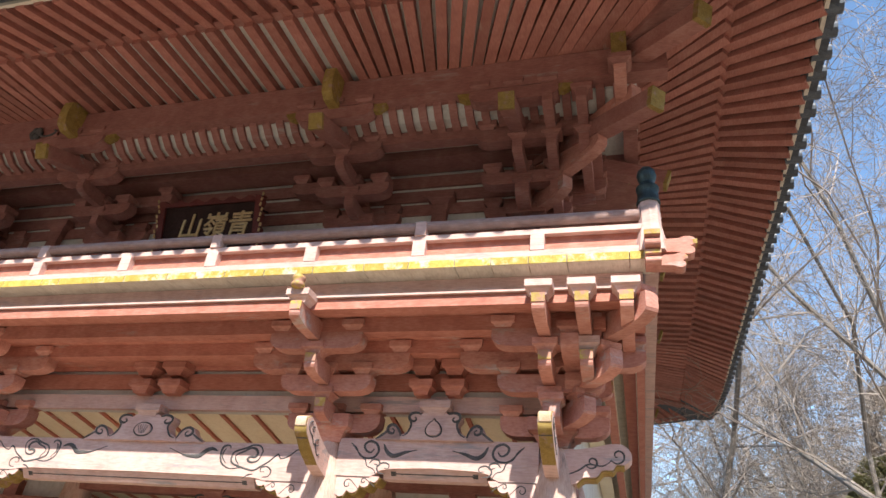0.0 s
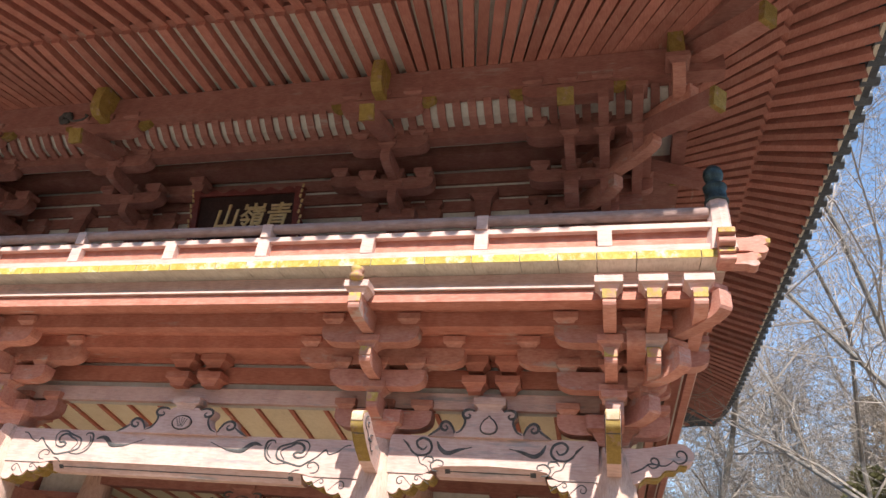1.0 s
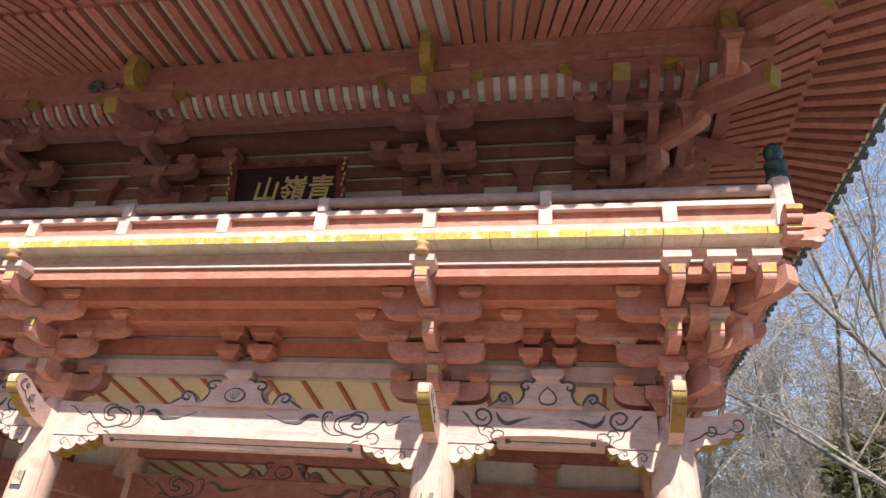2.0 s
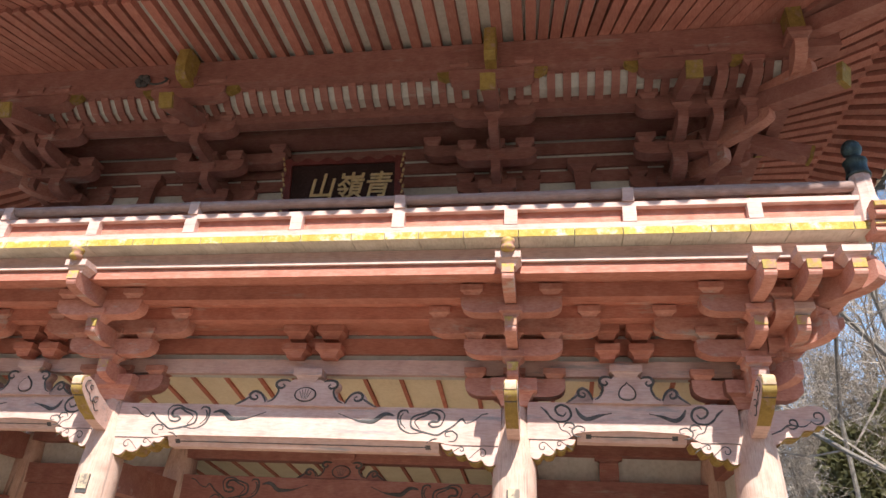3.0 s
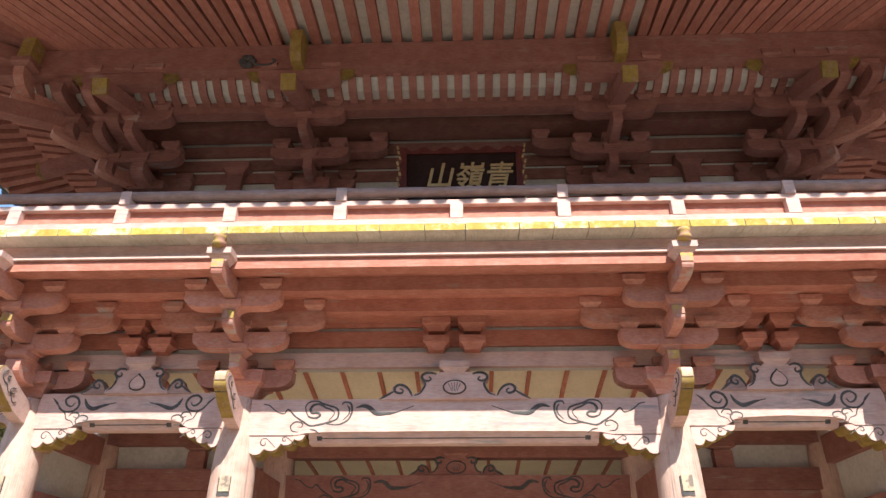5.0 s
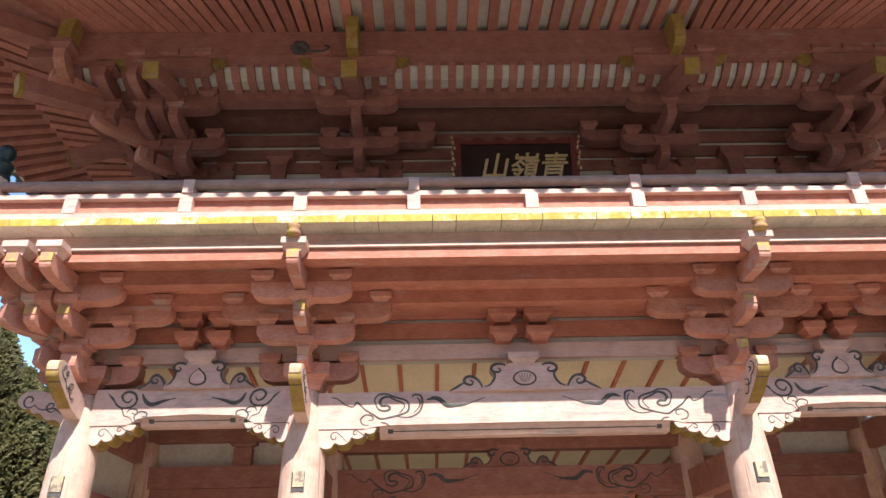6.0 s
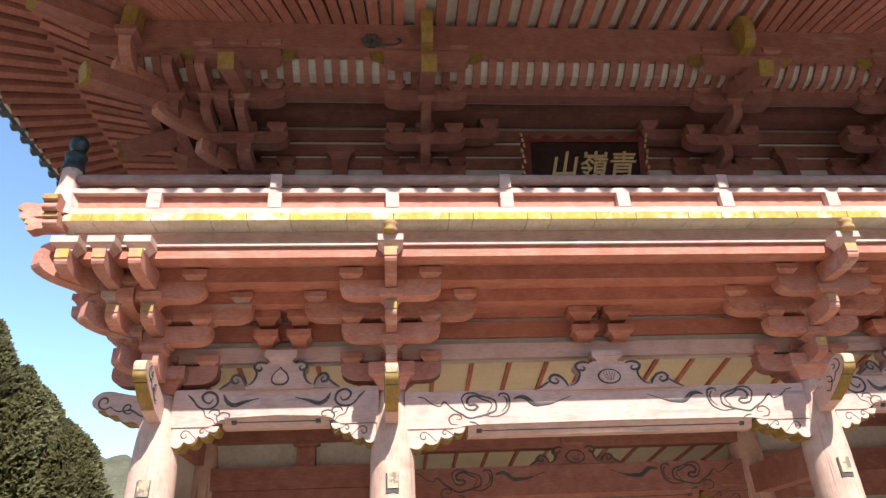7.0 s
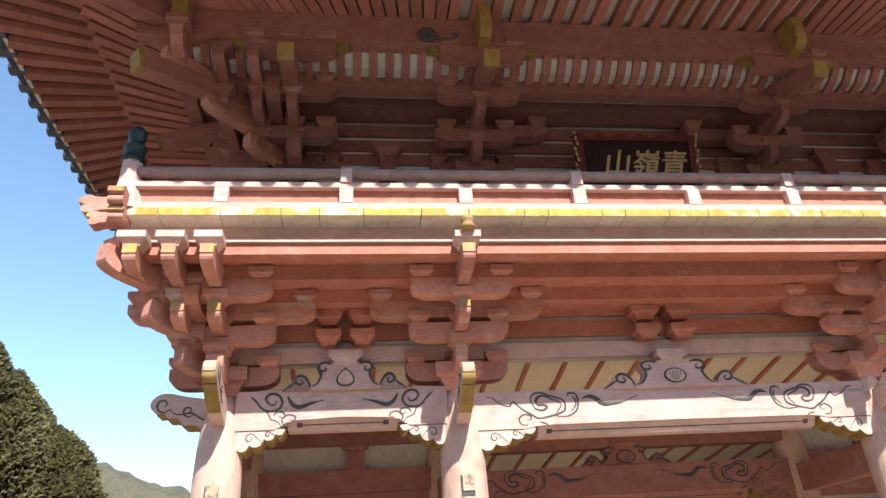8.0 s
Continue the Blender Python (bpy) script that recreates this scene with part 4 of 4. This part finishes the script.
for a, k, e, u in lines():
    s = sweep(u)
    rafter((*a, PZ), (*k, KZ + s * 0.55), 0.11, 0.1)
    k2 = Vector(a).lerp(Vector(k), 0.86)
    rafter((k2.x, k2.y, KZ + 0.12 + s * 0.5), (*e, EZ + s), 0.115, 0.09)


def strip(name, inner, outer, z0, z1, material, label, thick=0.03, seg=24):
    """A sheet between two rectangles of eave lines, swept up at the corners."""
    bm = bmesh.new()

    def ring(x, y, zb, amount):
        pts = []
        yb = UB + UY - y
        for i in range(seg):
            t = -1 + 2 * i / seg
            pts.append((x * t, y, zb + amount * sweep(max(0, (abs(t) * EX - FX) / (EX - FX)))))
        for i in range(seg):
            t = -1 + 2 * i / seg
            pts.append((x, y + (yb - y) * i / seg, zb + amount * sweep(max(0, (abs(t) * (YB - EY) / 2 - (UB + UY) / 2 + ys0) / (ys0 - EY)))))
        for i in range(seg):
            t = 1 - 2 * i / seg
            pts.append((x * t, yb, zb + amount * sweep(max(0, (abs(t) * EX - FX) / (EX - FX)))))
        for i in range(seg):
            t = -1 + 2 * i / seg
            pts.append((-x, yb + (y - yb) * i / seg, zb + amount * sweep(max(0, (abs(t) * (YB - EY) / 2 - (UB + UY) / 2 + ys0) / (ys0 - EY)))))
        return pts

    rings = []
    for (x, y), zb, am in ((inner[0], z0, inner[1]), (outer[0], z1, outer[1])):
        for dz in (0, thick):
            rings.append([bm.verts.new((p[0], p[1] - 0, p[2] + dz)) for p in ring(x, y, zb, am)])
    n = len(rings[0])
    for a, b in ((0, 2), (2, 3), (3, 1), (1, 0)):
        for i in range(n):
            j = (i + 1) % n
            bm.faces.new((rings[a][i], rings[a][j], rings[b][j], rings[b][i]))
    bm.transform(roof_inv)
    return part(name, bm, material, roof, label)


strip("soffit_boards", ((PX - 0.15, PY + 0.15), 0.0), ((KX, KY), 0.55), PZ + 0.102, KZ + 0.102, WHITE, "pale boards above the lower rafters")
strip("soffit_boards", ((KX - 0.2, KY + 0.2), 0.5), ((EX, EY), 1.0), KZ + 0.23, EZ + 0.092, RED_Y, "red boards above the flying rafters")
strip("flying_sill", ((KX - 0.05, KY + 0.05), 0.55), ((KX + 0.06, KY - 0.06), 0.57), KZ + 0.08, KZ + 0.075, RED_SHADE, "red sill across the rafter ends", 0.06)
strip("eave_fascia", ((EX + 0.002, EY - 0.002), 1.0), ((EX + 0.04, EY - 0.04), 1.0), EZ + 0.03, EZ + 0.03, BOARD, "weathered bare eave edge board", 0.06)
strip("eave_tiles", ((EX - 0.05, EY + 0.05), 1.0), ((EX + 0.12, EY - 0.22), 1.0), EZ + 0.1, EZ + 0.05, TILE, "dark tile edge", 0.09)
# roof slopes up to the ridge
bm = bmesh.new()
xa, ya, yb = EX + 0.05, EY - 0.05, UB + UY - EY + 0.05
rings = []
for f, z in ((0, 7.3), (0.25, 7.62), (0.5, 8.15), (0.75, 8.95), (0.97, 10.0)):
    rx, ry = xa - f * (xa - 3.2) , ya + f * ((ya + yb) / 2 - ya)
    rings.append([bm.verts.new(p) for p in ((-rx, ry, z), (rx, ry, z), (rx, ya + yb - ry, z), (-rx, ya + yb - ry, z))])
for a, b in zip(rings, rings[1:]):
    for i in range(4):
        bm.faces.new((a[i], a[(i + 1) % 4], b[(i + 1) % 4], b[i]))
bm.faces.new(rings[-1])
bm.transform(roof_inv)
part("tile_slope", bm, TILE, roof, "dark tiled roof slope")
tile_me = mesh_of(lathe([(0.055, -0.045), (0.078, -0.04), (0.08, 0.14)], 12), "eave_tile", TILE)


def tile_row(p, q, n, u_of):
    for i in range(n + 1):
        f = i / n
        v = Vector(p).lerp(Vector(q), f)
        d = Vector((0, -1, 0)) if abs(p[1] - q[1]) < 0.1 else Vector((1 if p[0] > 0 else -1, 0, 0))
        m = Matrix.Translation((v.x, v.y, EZ + 0.1 + sweep(u_of(f)))) @ (-d).to_track_quat("Z", "Y").to_matrix().to_4x4()
        put("eave_tile", tile_me, roof, roof_inv @ m)


tile_row((-EX, EY - 0.23), (EX, EY - 0.23), 54, lambda f: max(0, (abs(2 * f - 1) * EX - FX) / (EX - FX)))
for sx in (-1, 1):
    tile_row((sx * (EX + 0.13), EY), (sx * (EX + 0.13), YB), 56, lambda f: max(0, (abs(2 * f - 1) * (YB - EY) / 2 - (UB + UY) / 2 + ys0) / (ys0 - EY)))
# hip rafters
for sx in (-1, 1):
    for rear in (False, True):
        p, q = Vector((sx * (PX - 0.5), PY + 0.5, 7.24)), Vector((sx * (KX + 0.1), KY - 0.1, KZ + 0.12))
        q2 = Vector((sx * (EX + 0.02), EY - 0.02, EZ + 0.28))
        if rear:
            p, q, q2 = (Vector((v.x, UB + UY - v.y, v.z)) for v in (p, q, q2))
        for a, b, w, h in ((p, q, 0.22, 0.22), (p.lerp(q, 0.8) + Vector((0, 0, 0.12)), q2, 0.19, 0.19)):
            d = b - a
            mm = Matrix.Translation(a) @ d.to_track_quat("Y", "Z").to_matrix().to_4x4()
            bb = boxed(-w / 2, w / 2, 0, d.length, 0, h)
            bb.transform(roof_inv @ mm)
            part("hip_rafter", bb, RED_SHADE, roof, "heavy hip rafter", bevel=0.015)

# ---- dark carved flower on the purlin ----
fl = thing("carved_flower", -2.4, PY - 0.03, 7.06, "dark carved wooden flower with a curling stem on the purlin", "carving")
bm = bmesh.new()
for k in range(6):
    a = 2 * math.pi * k / 6
    b2 = bmesh.new()
    bmesh.ops.create_icosphere(b2, subdivisions=2, radius=0.05)
    b2.transform(Matrix.Translation((0.055 * math.cos(a), 0, 0.055 * math.sin(a))) @ Matrix.Diagonal((1, 0.6, 1, 1)))
    part("petal", b2, CARVE, fl, smooth=True)
part("stem", tube(bm, smooth_line([(0.06, 0, -0.03), (0.16, -0.01, -0.07), (0.26, 0, -0.05), (0.32, 0, 0.0), (0.28, 0, 0.03)]), 0.014, 6), CARVE, fl)

# ---- signboard ----
for x in (-0.43, 0.47):
    bm = bmesh.new()
    tube(bm, [(x, 1.4, 6.42), (x, 0.88, 6.22)], 0.012, 6)
    tagged(part("sign_hanger", bm, BLACK), "thin dark iron rod holding the name board", "hanger", "sign hangers")
sg = thing("signboard", 0.02, 0.95, 5.885, "black name board with gilt characters in dark red frame", "signboard")
TILT_S = pose(0, 0, 0, 14, 0, 0)
for bmx, mt, nm, lb in (
    (boxed(-0.64, 0.64, 0, 0.05, -0.36, 0.36), BLACK, "panel", "black lacquer panel"),
):
    bmx.transform(TILT_S)
    part(nm, bmx, mt, sg, lb)
wav = [(-0.74 + 1.48 * i / 40, 0.4 + 0.025 * math.sin(i * 0.95)) for i in range(41)]
bm = extrude(wav + [(0.64, 0.34), (-0.64, 0.34)], -0.03, 0.06)
bm.transform(TILT_S)
part("frame_top", bm, DARKRED, sg, "dark red scalloped frame")
bm = boxed(-0.74, 0.74, -0.03, 0.06, -0.44, -0.345)
bm.transform(TILT_S)
part("frame_bottom", bm, DARKRED, sg)
for sx in (-1, 1):
    wv = [(sx * (0.71 + 0.02 * math.sin(i * 1.2)), -0.44 + 0.85 * i / 24) for i in range(25)]
    bm = extrude(wv + [(sx * 0.63, 0.42), (sx * 0.63, -0.44)], -0.032, 0.06)
    bm.transform(TILT_S)
    fr = part("frame_side", bm, DARKRED, sg)
    bm = bmesh.new()
    for i in range(14):
        z = -0.42 + 0.84 * i / 13
        tube(bm, [(sx * (0.715 + 0.015 * math.sin(i * 2.1)), -0.036, z - 0.02), (sx * (0.725 + 0.015 * math.sin(i * 2.1)), -0.036, z + 0.02)], 0.014, 5)
    bm.transform(TILT_S)
    part("gilt_edge", bm, GOLD, fr, "gilt carved edge")
for i, ch in enumerate("山嶺青"):
    cu = bpy.data.curves.new("character", "FONT")
    cu.body = ch
    cu.size = 0.33
    cu.extrude = 0.008
    cu.offset = 0.004
    cu.shear = 0.22
    cu.align_x = "CENTER"
    cu.align_y = "CENTER"
    tx = new("character", cu)
    tx.parent = sg
    tx.matrix_basis = TILT_S @ pose(-0.26 + 0.335 * i, -0.008, 0.05, 90, 0, 0)
    tx.data.materials.append(GOLD)

SHIFT = 0.0

# ---- distance: hills and trees ----
BARK = mat("grey_bark", (0.19, 0.16, 0.135), (0.11, 0.09, 0.075), (0.3, 0.26, 0.22), scale=1.5, tint=0.1)
TWIG = mat("brown_twigs", (0.33, 0.27, 0.225), (0.16, 0.128, 0.104), (0.48, 0.41, 0.35), scale=0.7, tint=0.1)
LEAF = mat("conifer_green", (0.17, 0.16, 0.08), (0.11, 0.105, 0.05), (0.25, 0.22, 0.12), scale=1.2, tint=0.3, rough=0.8)


def let_through(m, share, colour):
    """Thin leaves: some light passes to their far side."""
    n, lk = m.node_tree.nodes, m.node_tree.links.new
    thin = n.new("ShaderNodeBsdfTranslucent")
    thin.inputs[0].default_value = (*colour, 1)
    mix = n.new("ShaderNodeMixShader")
    mix.inputs[0].default_value = share
    lk(n["Principled BSDF"].outputs[0], mix.inputs[1])
    lk(thin.outputs[0], mix.inputs[2])
    lk(mix.outputs[0], n["Material Output"].inputs[0])


let_through(LEAF, 0.45, (0.26, 0.24, 0.115))
HILL = mat("wooded_hill", (0.085, 0.08, 0.05), (0.042, 0.045, 0.026), (0.15, 0.13, 0.085), scale=2.2, tint=0)
SLOPE = mat("brown_leaf_litter_slope", (0.23, 0.18, 0.12), (0.13, 0.1, 0.06), (0.33, 0.27, 0.19), scale=0.5, tint=0)


def hill(name, x0, x1, y, zs, depth, label, material=None, amp=1.2):
    bm = bmesh.new()
    n = len(zs) - 1
    sub = 16
    rows = []
    for j in range(9):
        f = j / 8
        row = []
        for i in range(n * sub + 1):
            u = i / sub
            k = min(int(u), n - 1)
            g = u - k
            g = g * g * (3 - 2 * g)
            top = zs[k] * (1 - g) + zs[k + 1] * g
            x = x0 + (x1 - x0) * i / (n * sub)
            h = top * math.sin(f * math.pi / 2) ** 0.8
            yy = y + depth * f
            row.append(bm.verts.new((x, yy + noise.noise((x * 0.1, f * 3, 1)) * 2.5 * amp, h + noise.noise((x * 0.42 / amp, yy * 0.36 / amp, 0)) * amp * (f > 0) - 0.1)))
        rows.append(row)
    for a, b in zip(rows, rows[1:]):
        for i in range(len(a) - 1):
            bm.faces.new((a[i], a[i + 1], b[i + 1], b[i]))
    return tagged(part(name, bm, material or HILL, smooth=True), label, "hill", kind="structure")


hill("hill_far", -27, -7, 18, (11.6, 10.8, 9.7, 8.6, 7.6, 6.5, 4.6), 6, "wooded hill with brown undergrowth beyond the gate", None, 0.3)
hill("hill_right", 6, 90, 26, (6, 9, 11, 13, 15, 18, 20), 14, "brown leaf-strewn slope behind the gate", SLOPE)
# unseen; added behind the camera to cut low sky light on the gate
hill("sky_block_slope", -150, 150, -38, (25, 30, 34, 32, 35, 32, 27), -45, "unseen slope added behind the camera to hold back sky light")


class Sticks:
    """Gathers tapered twigs into one mesh."""

    def __init__(self):
        self.v, self.f = [], []

    def add(self, pts, r0, r1, seg):
        base = len(self.v)
        n = len(pts)
        for i, p in enumerate(pts):
            d = (pts[min(i + 1, n - 1)] - pts[max(i - 1, 0)]).normalized()
            u = d.orthogonal().normalized()
            w = d.cross(u)
            r = r0 + (r1 - r0) * i / (n - 1)
            for k in range(seg):
                a = 2 * math.pi * k / seg
                self.v.append(p + (u * math.cos(a) + w * math.sin(a)) * r)
        for i in range(n - 1):
            for k in range(seg):
                a, b = base + i * seg + k, base + i * seg + (k + 1) % seg
                self.f.append((a, b, b + seg, a + seg))

    def mesh(self, name, material):
        me = bpy.data.meshes.new(name)
        me.from_pydata([tuple(p) for p in self.v], [], self.f)
        me.materials.append(material)
        return me


def grow(st, rnd, p, d, length, r, level, counts, up):
    n = 5 if level < 2 else 4
    pts = [p]
    bend = 0.24 if level == 0 else 0.34
    for i in range(n):
        d = (d + Vector((rnd.gauss(0, bend), rnd.gauss(0, bend), rnd.gauss(0, bend * 0.75) + up))).normalized()
        pts.append(pts[-1] + d * length / n)
    st[0 if level == 0 else 1].add(pts, r, r * (0.45 if level == 0 else 0.3), 7 if level == 0 else 4 if level < 3 else 3)
    if level >= len(counts):
        return
    for c in range(counts[level]):
        f = rnd.uniform(0.3 if level == 0 else 0.15, 1.0)
        i = min(int(f * n), n - 1)
        q = pts[i].lerp(pts[i + 1], f * n - i)
        side = (pts[i + 1] - pts[i]).normalized()
        a = rnd.uniform(0, 2 * math.pi)
        o = side.orthogonal().normalized()
        o = Matrix.Rotation(a, 3, side) @ o
        nd = (side * rnd.uniform(0.5, 0.95) + o * rnd.uniform(0.5, 1.0)).normalized()
        grow(st, rnd, q, nd, length * rnd.uniform(0.36, 0.6) * (1.15 - 0.4 * f), max(0.007, r * 0.45 * (1.1 - 0.5 * f)), level + 1, counts, up * 0.8)


def bare_tree(x, y, z, h, seed, lean=0.0, counts=(9, 7, 6, 4), r=0.2):
    rnd = random.Random(seed)
    t = thing("bare_tree", x, y, z, "leafless deciduous tree with fine pale twigs", "tree", "bare trees")
    st = (Sticks(), Sticks())
    grow(st, rnd, Vector((0, 0, 0)), Vector((lean, 0, 1)).normalized(), h, r, 0, counts, 0.05)
    put("trunk", st[0].mesh("trunk", BARK), t)
    put("crown", st[1].mesh("crown", TWIG), t, label="crown of bare branches and twigs")


rnd = random.Random(14)
for i in range(15):
    az = 5.5 + 24 * (i * 0.618 % 1.0)
    dist = 24 + 22 * (i * 0.381 % 1.0)
    x, y = 4.9 + dist * math.sin(radians(az)), -4.7 + dist * math.cos(radians(az))
    bare_tree(x, y, max(0.0, (y - 26) * 0.5), rnd.uniform(14, 19), 20 + i, rnd.uniform(-0.3, 0.12), (10, 7, 6, 5), rnd.uniform(0.09, 0.16))
for i, (az, dist, h) in enumerate(((23.5, 20, 22), (28, 17, 20), (17.5, 24, 20), (34, 19, 21))):
    bare_tree(4.9 + dist * math.sin(radians(az)), -4.7 + dist * math.cos(radians(az)), 0, h, 70 + i, -0.34, (11, 8, 6, 5), 0.09)
for i in range(9):
    az, dist = 6 + 1.6 * i, 25 + (i * 3.7) % 8
    bare_tree(4.9 + dist * math.sin(radians(az)), -4.7 + dist * math.cos(radians(az)), 0, 8.2 + (i * 1.9) % 3.2, 120 + i, 0.1 * math.sin(i * 2.1), (13, 9, 7, 4), 0.06)
# thicket on the slope
rnd = random.Random(8)
st = (Sticks(), Sticks())
for k in range(320):
    x = rnd.uniform(8, 26)
    y = rnd.uniform(30, 37)
    grow(st, rnd, Vector((x, y, 5.6 + (x - 8) * 0.14 + (y - 30) * 0.35)), Vector((rnd.gauss(0, 0.25), 0, 1)).normalized(), rnd.uniform(2.5, 5.5), 0.04, 1, (0, 8, 4), 0.02)
tagged(put("thicket", st[1].mesh("thicket", TWIG)), "dense brown thicket of bare shrubs on the slope", "shrubs", kind="stuff")


def tufts(n, place, size, rnd):
    """Many small ragged leaf sprays: each is a fan of three narrow blades."""
    v, f = [], []
    for i in range(n):
        p, out = place(rnd)
        for b in range(3):
            d = (out + Vector((rnd.gauss(0, 0.4), rnd.gauss(0, 0.4), rnd.gauss(0, 0.4)))).normalized()
            u = d.orthogonal().normalized()
            u = Matrix.Rotation(rnd.uniform(0, 6.28), 3, d) @ u
            s = size * rnd.uniform(0.6, 1.3)
            k = len(v)
            v += [p - u * s * 0.32, p + u * s * 0.32, p + d * s + u * s * 0.2, p + d * s * 1.25, p + d * s - u * s * 0.2]
            f.append((k, k + 1, k + 2, k + 3, k + 4))
    return v, f


def conifer(x, y, z, h, w, seed, n=5200, leaf=0.26, needles=None, label="dense dark green conifer beyond the gate", crown="dense dark green needle crown"):
    rnd = random.Random(seed)
    t = thing("conifer", x, y, z, label, "tree", "conifers")
    st = Sticks()
    st.add([Vector((0, 0, -0.1)), Vector((0, 0, h * 0.5)), Vector((0, 0, h * 0.97))], leaf, leaf * 0.1, 7)
    put("trunk", st.mesh("trunk", BARK), t)

    def place(r):
        f = r.random() ** 0.8
        a = r.uniform(0, 2 * math.pi)
        lobe = 0.75 + 0.25 * math.sin(a * 3 + f * 9 + seed) + 0.2 * noise.noise((math.cos(a) * 2, f * 7, seed))
        rad = w * (1 - f ** 2.6) ** 0.7 * lobe * r.uniform(0.72, 1.0)
        out = Vector((math.cos(a), math.sin(a), 0.25))
        return Vector((math.cos(a) * rad, math.sin(a) * rad, h * (0.06 + 0.92 * f))), out

    v, f = tufts(n, place, leaf, rnd)
    me = bpy.data.meshes.new("crown")
    me.from_pydata([tuple(p) for p in v], [], f)
    me.materials.append(needles or LEAF)
    put("crown", me, t, label=crown)


EYE8 = (-3.07, -5.05)
rnd = random.Random(5)
for i in range(24):
    az = -34 + 13.6 * i / 23 + rnd.uniform(-0.5, 0.5)
    dist = 17.5 + rnd.uniform(-1.4, 1.6)
    el = 9.5 + 11.4 * min(1.0, max(0.0, (-19.8 - az) / 10)) ** 0.8 - (0.0 if i % 2 else 0.7)
    top = 1.7 + dist * math.tan(radians(el)) + rnd.uniform(-0.2, 0.1)
    conifer(EYE8[0] + dist * math.sin(radians(az)), EYE8[1] + dist * math.cos(radians(az)), 0, top, rnd.uniform(1.15, 1.6), 40 + i, 7500, 0.1)
DRY = mat("reddish_brown_needles", (0.34, 0.26, 0.18), (0.22, 0.165, 0.11), (0.46, 0.365, 0.26), scale=1.2, tint=0.3, rough=0.85)
let_through(DRY, 0.4, (0.34, 0.26, 0.17))
for i, (x, y, top) in enumerate(((16.2, 29.3, 14.0), (19.5, 31.0, 15.5))):
    conifer(x, y, top - 10, 10, 2.2, 96 + i, 1500, 0.2, DRY, "tall conifer with winter-brown needles on the slope", "thin reddish brown needle crown")
for i, (x, y, top) in enumerate(((12.6, 20.2, 8.3), (14.6, 20.6, 9.6), (24, 36, 13.5))):
    conifer(x, y, top - 9, 9, 2.0, 90 + i)
pole = thing("pole", -11.7, 17.6, 0, "slender white flag pole beyond the gate", "pole")
part("shaft", lathe([(0.06, 0), (0.035, 5.3), (0.02, 5.36)], 8), mat("white_paint", (0.8, 0.8, 0.78), tint=0), pole)
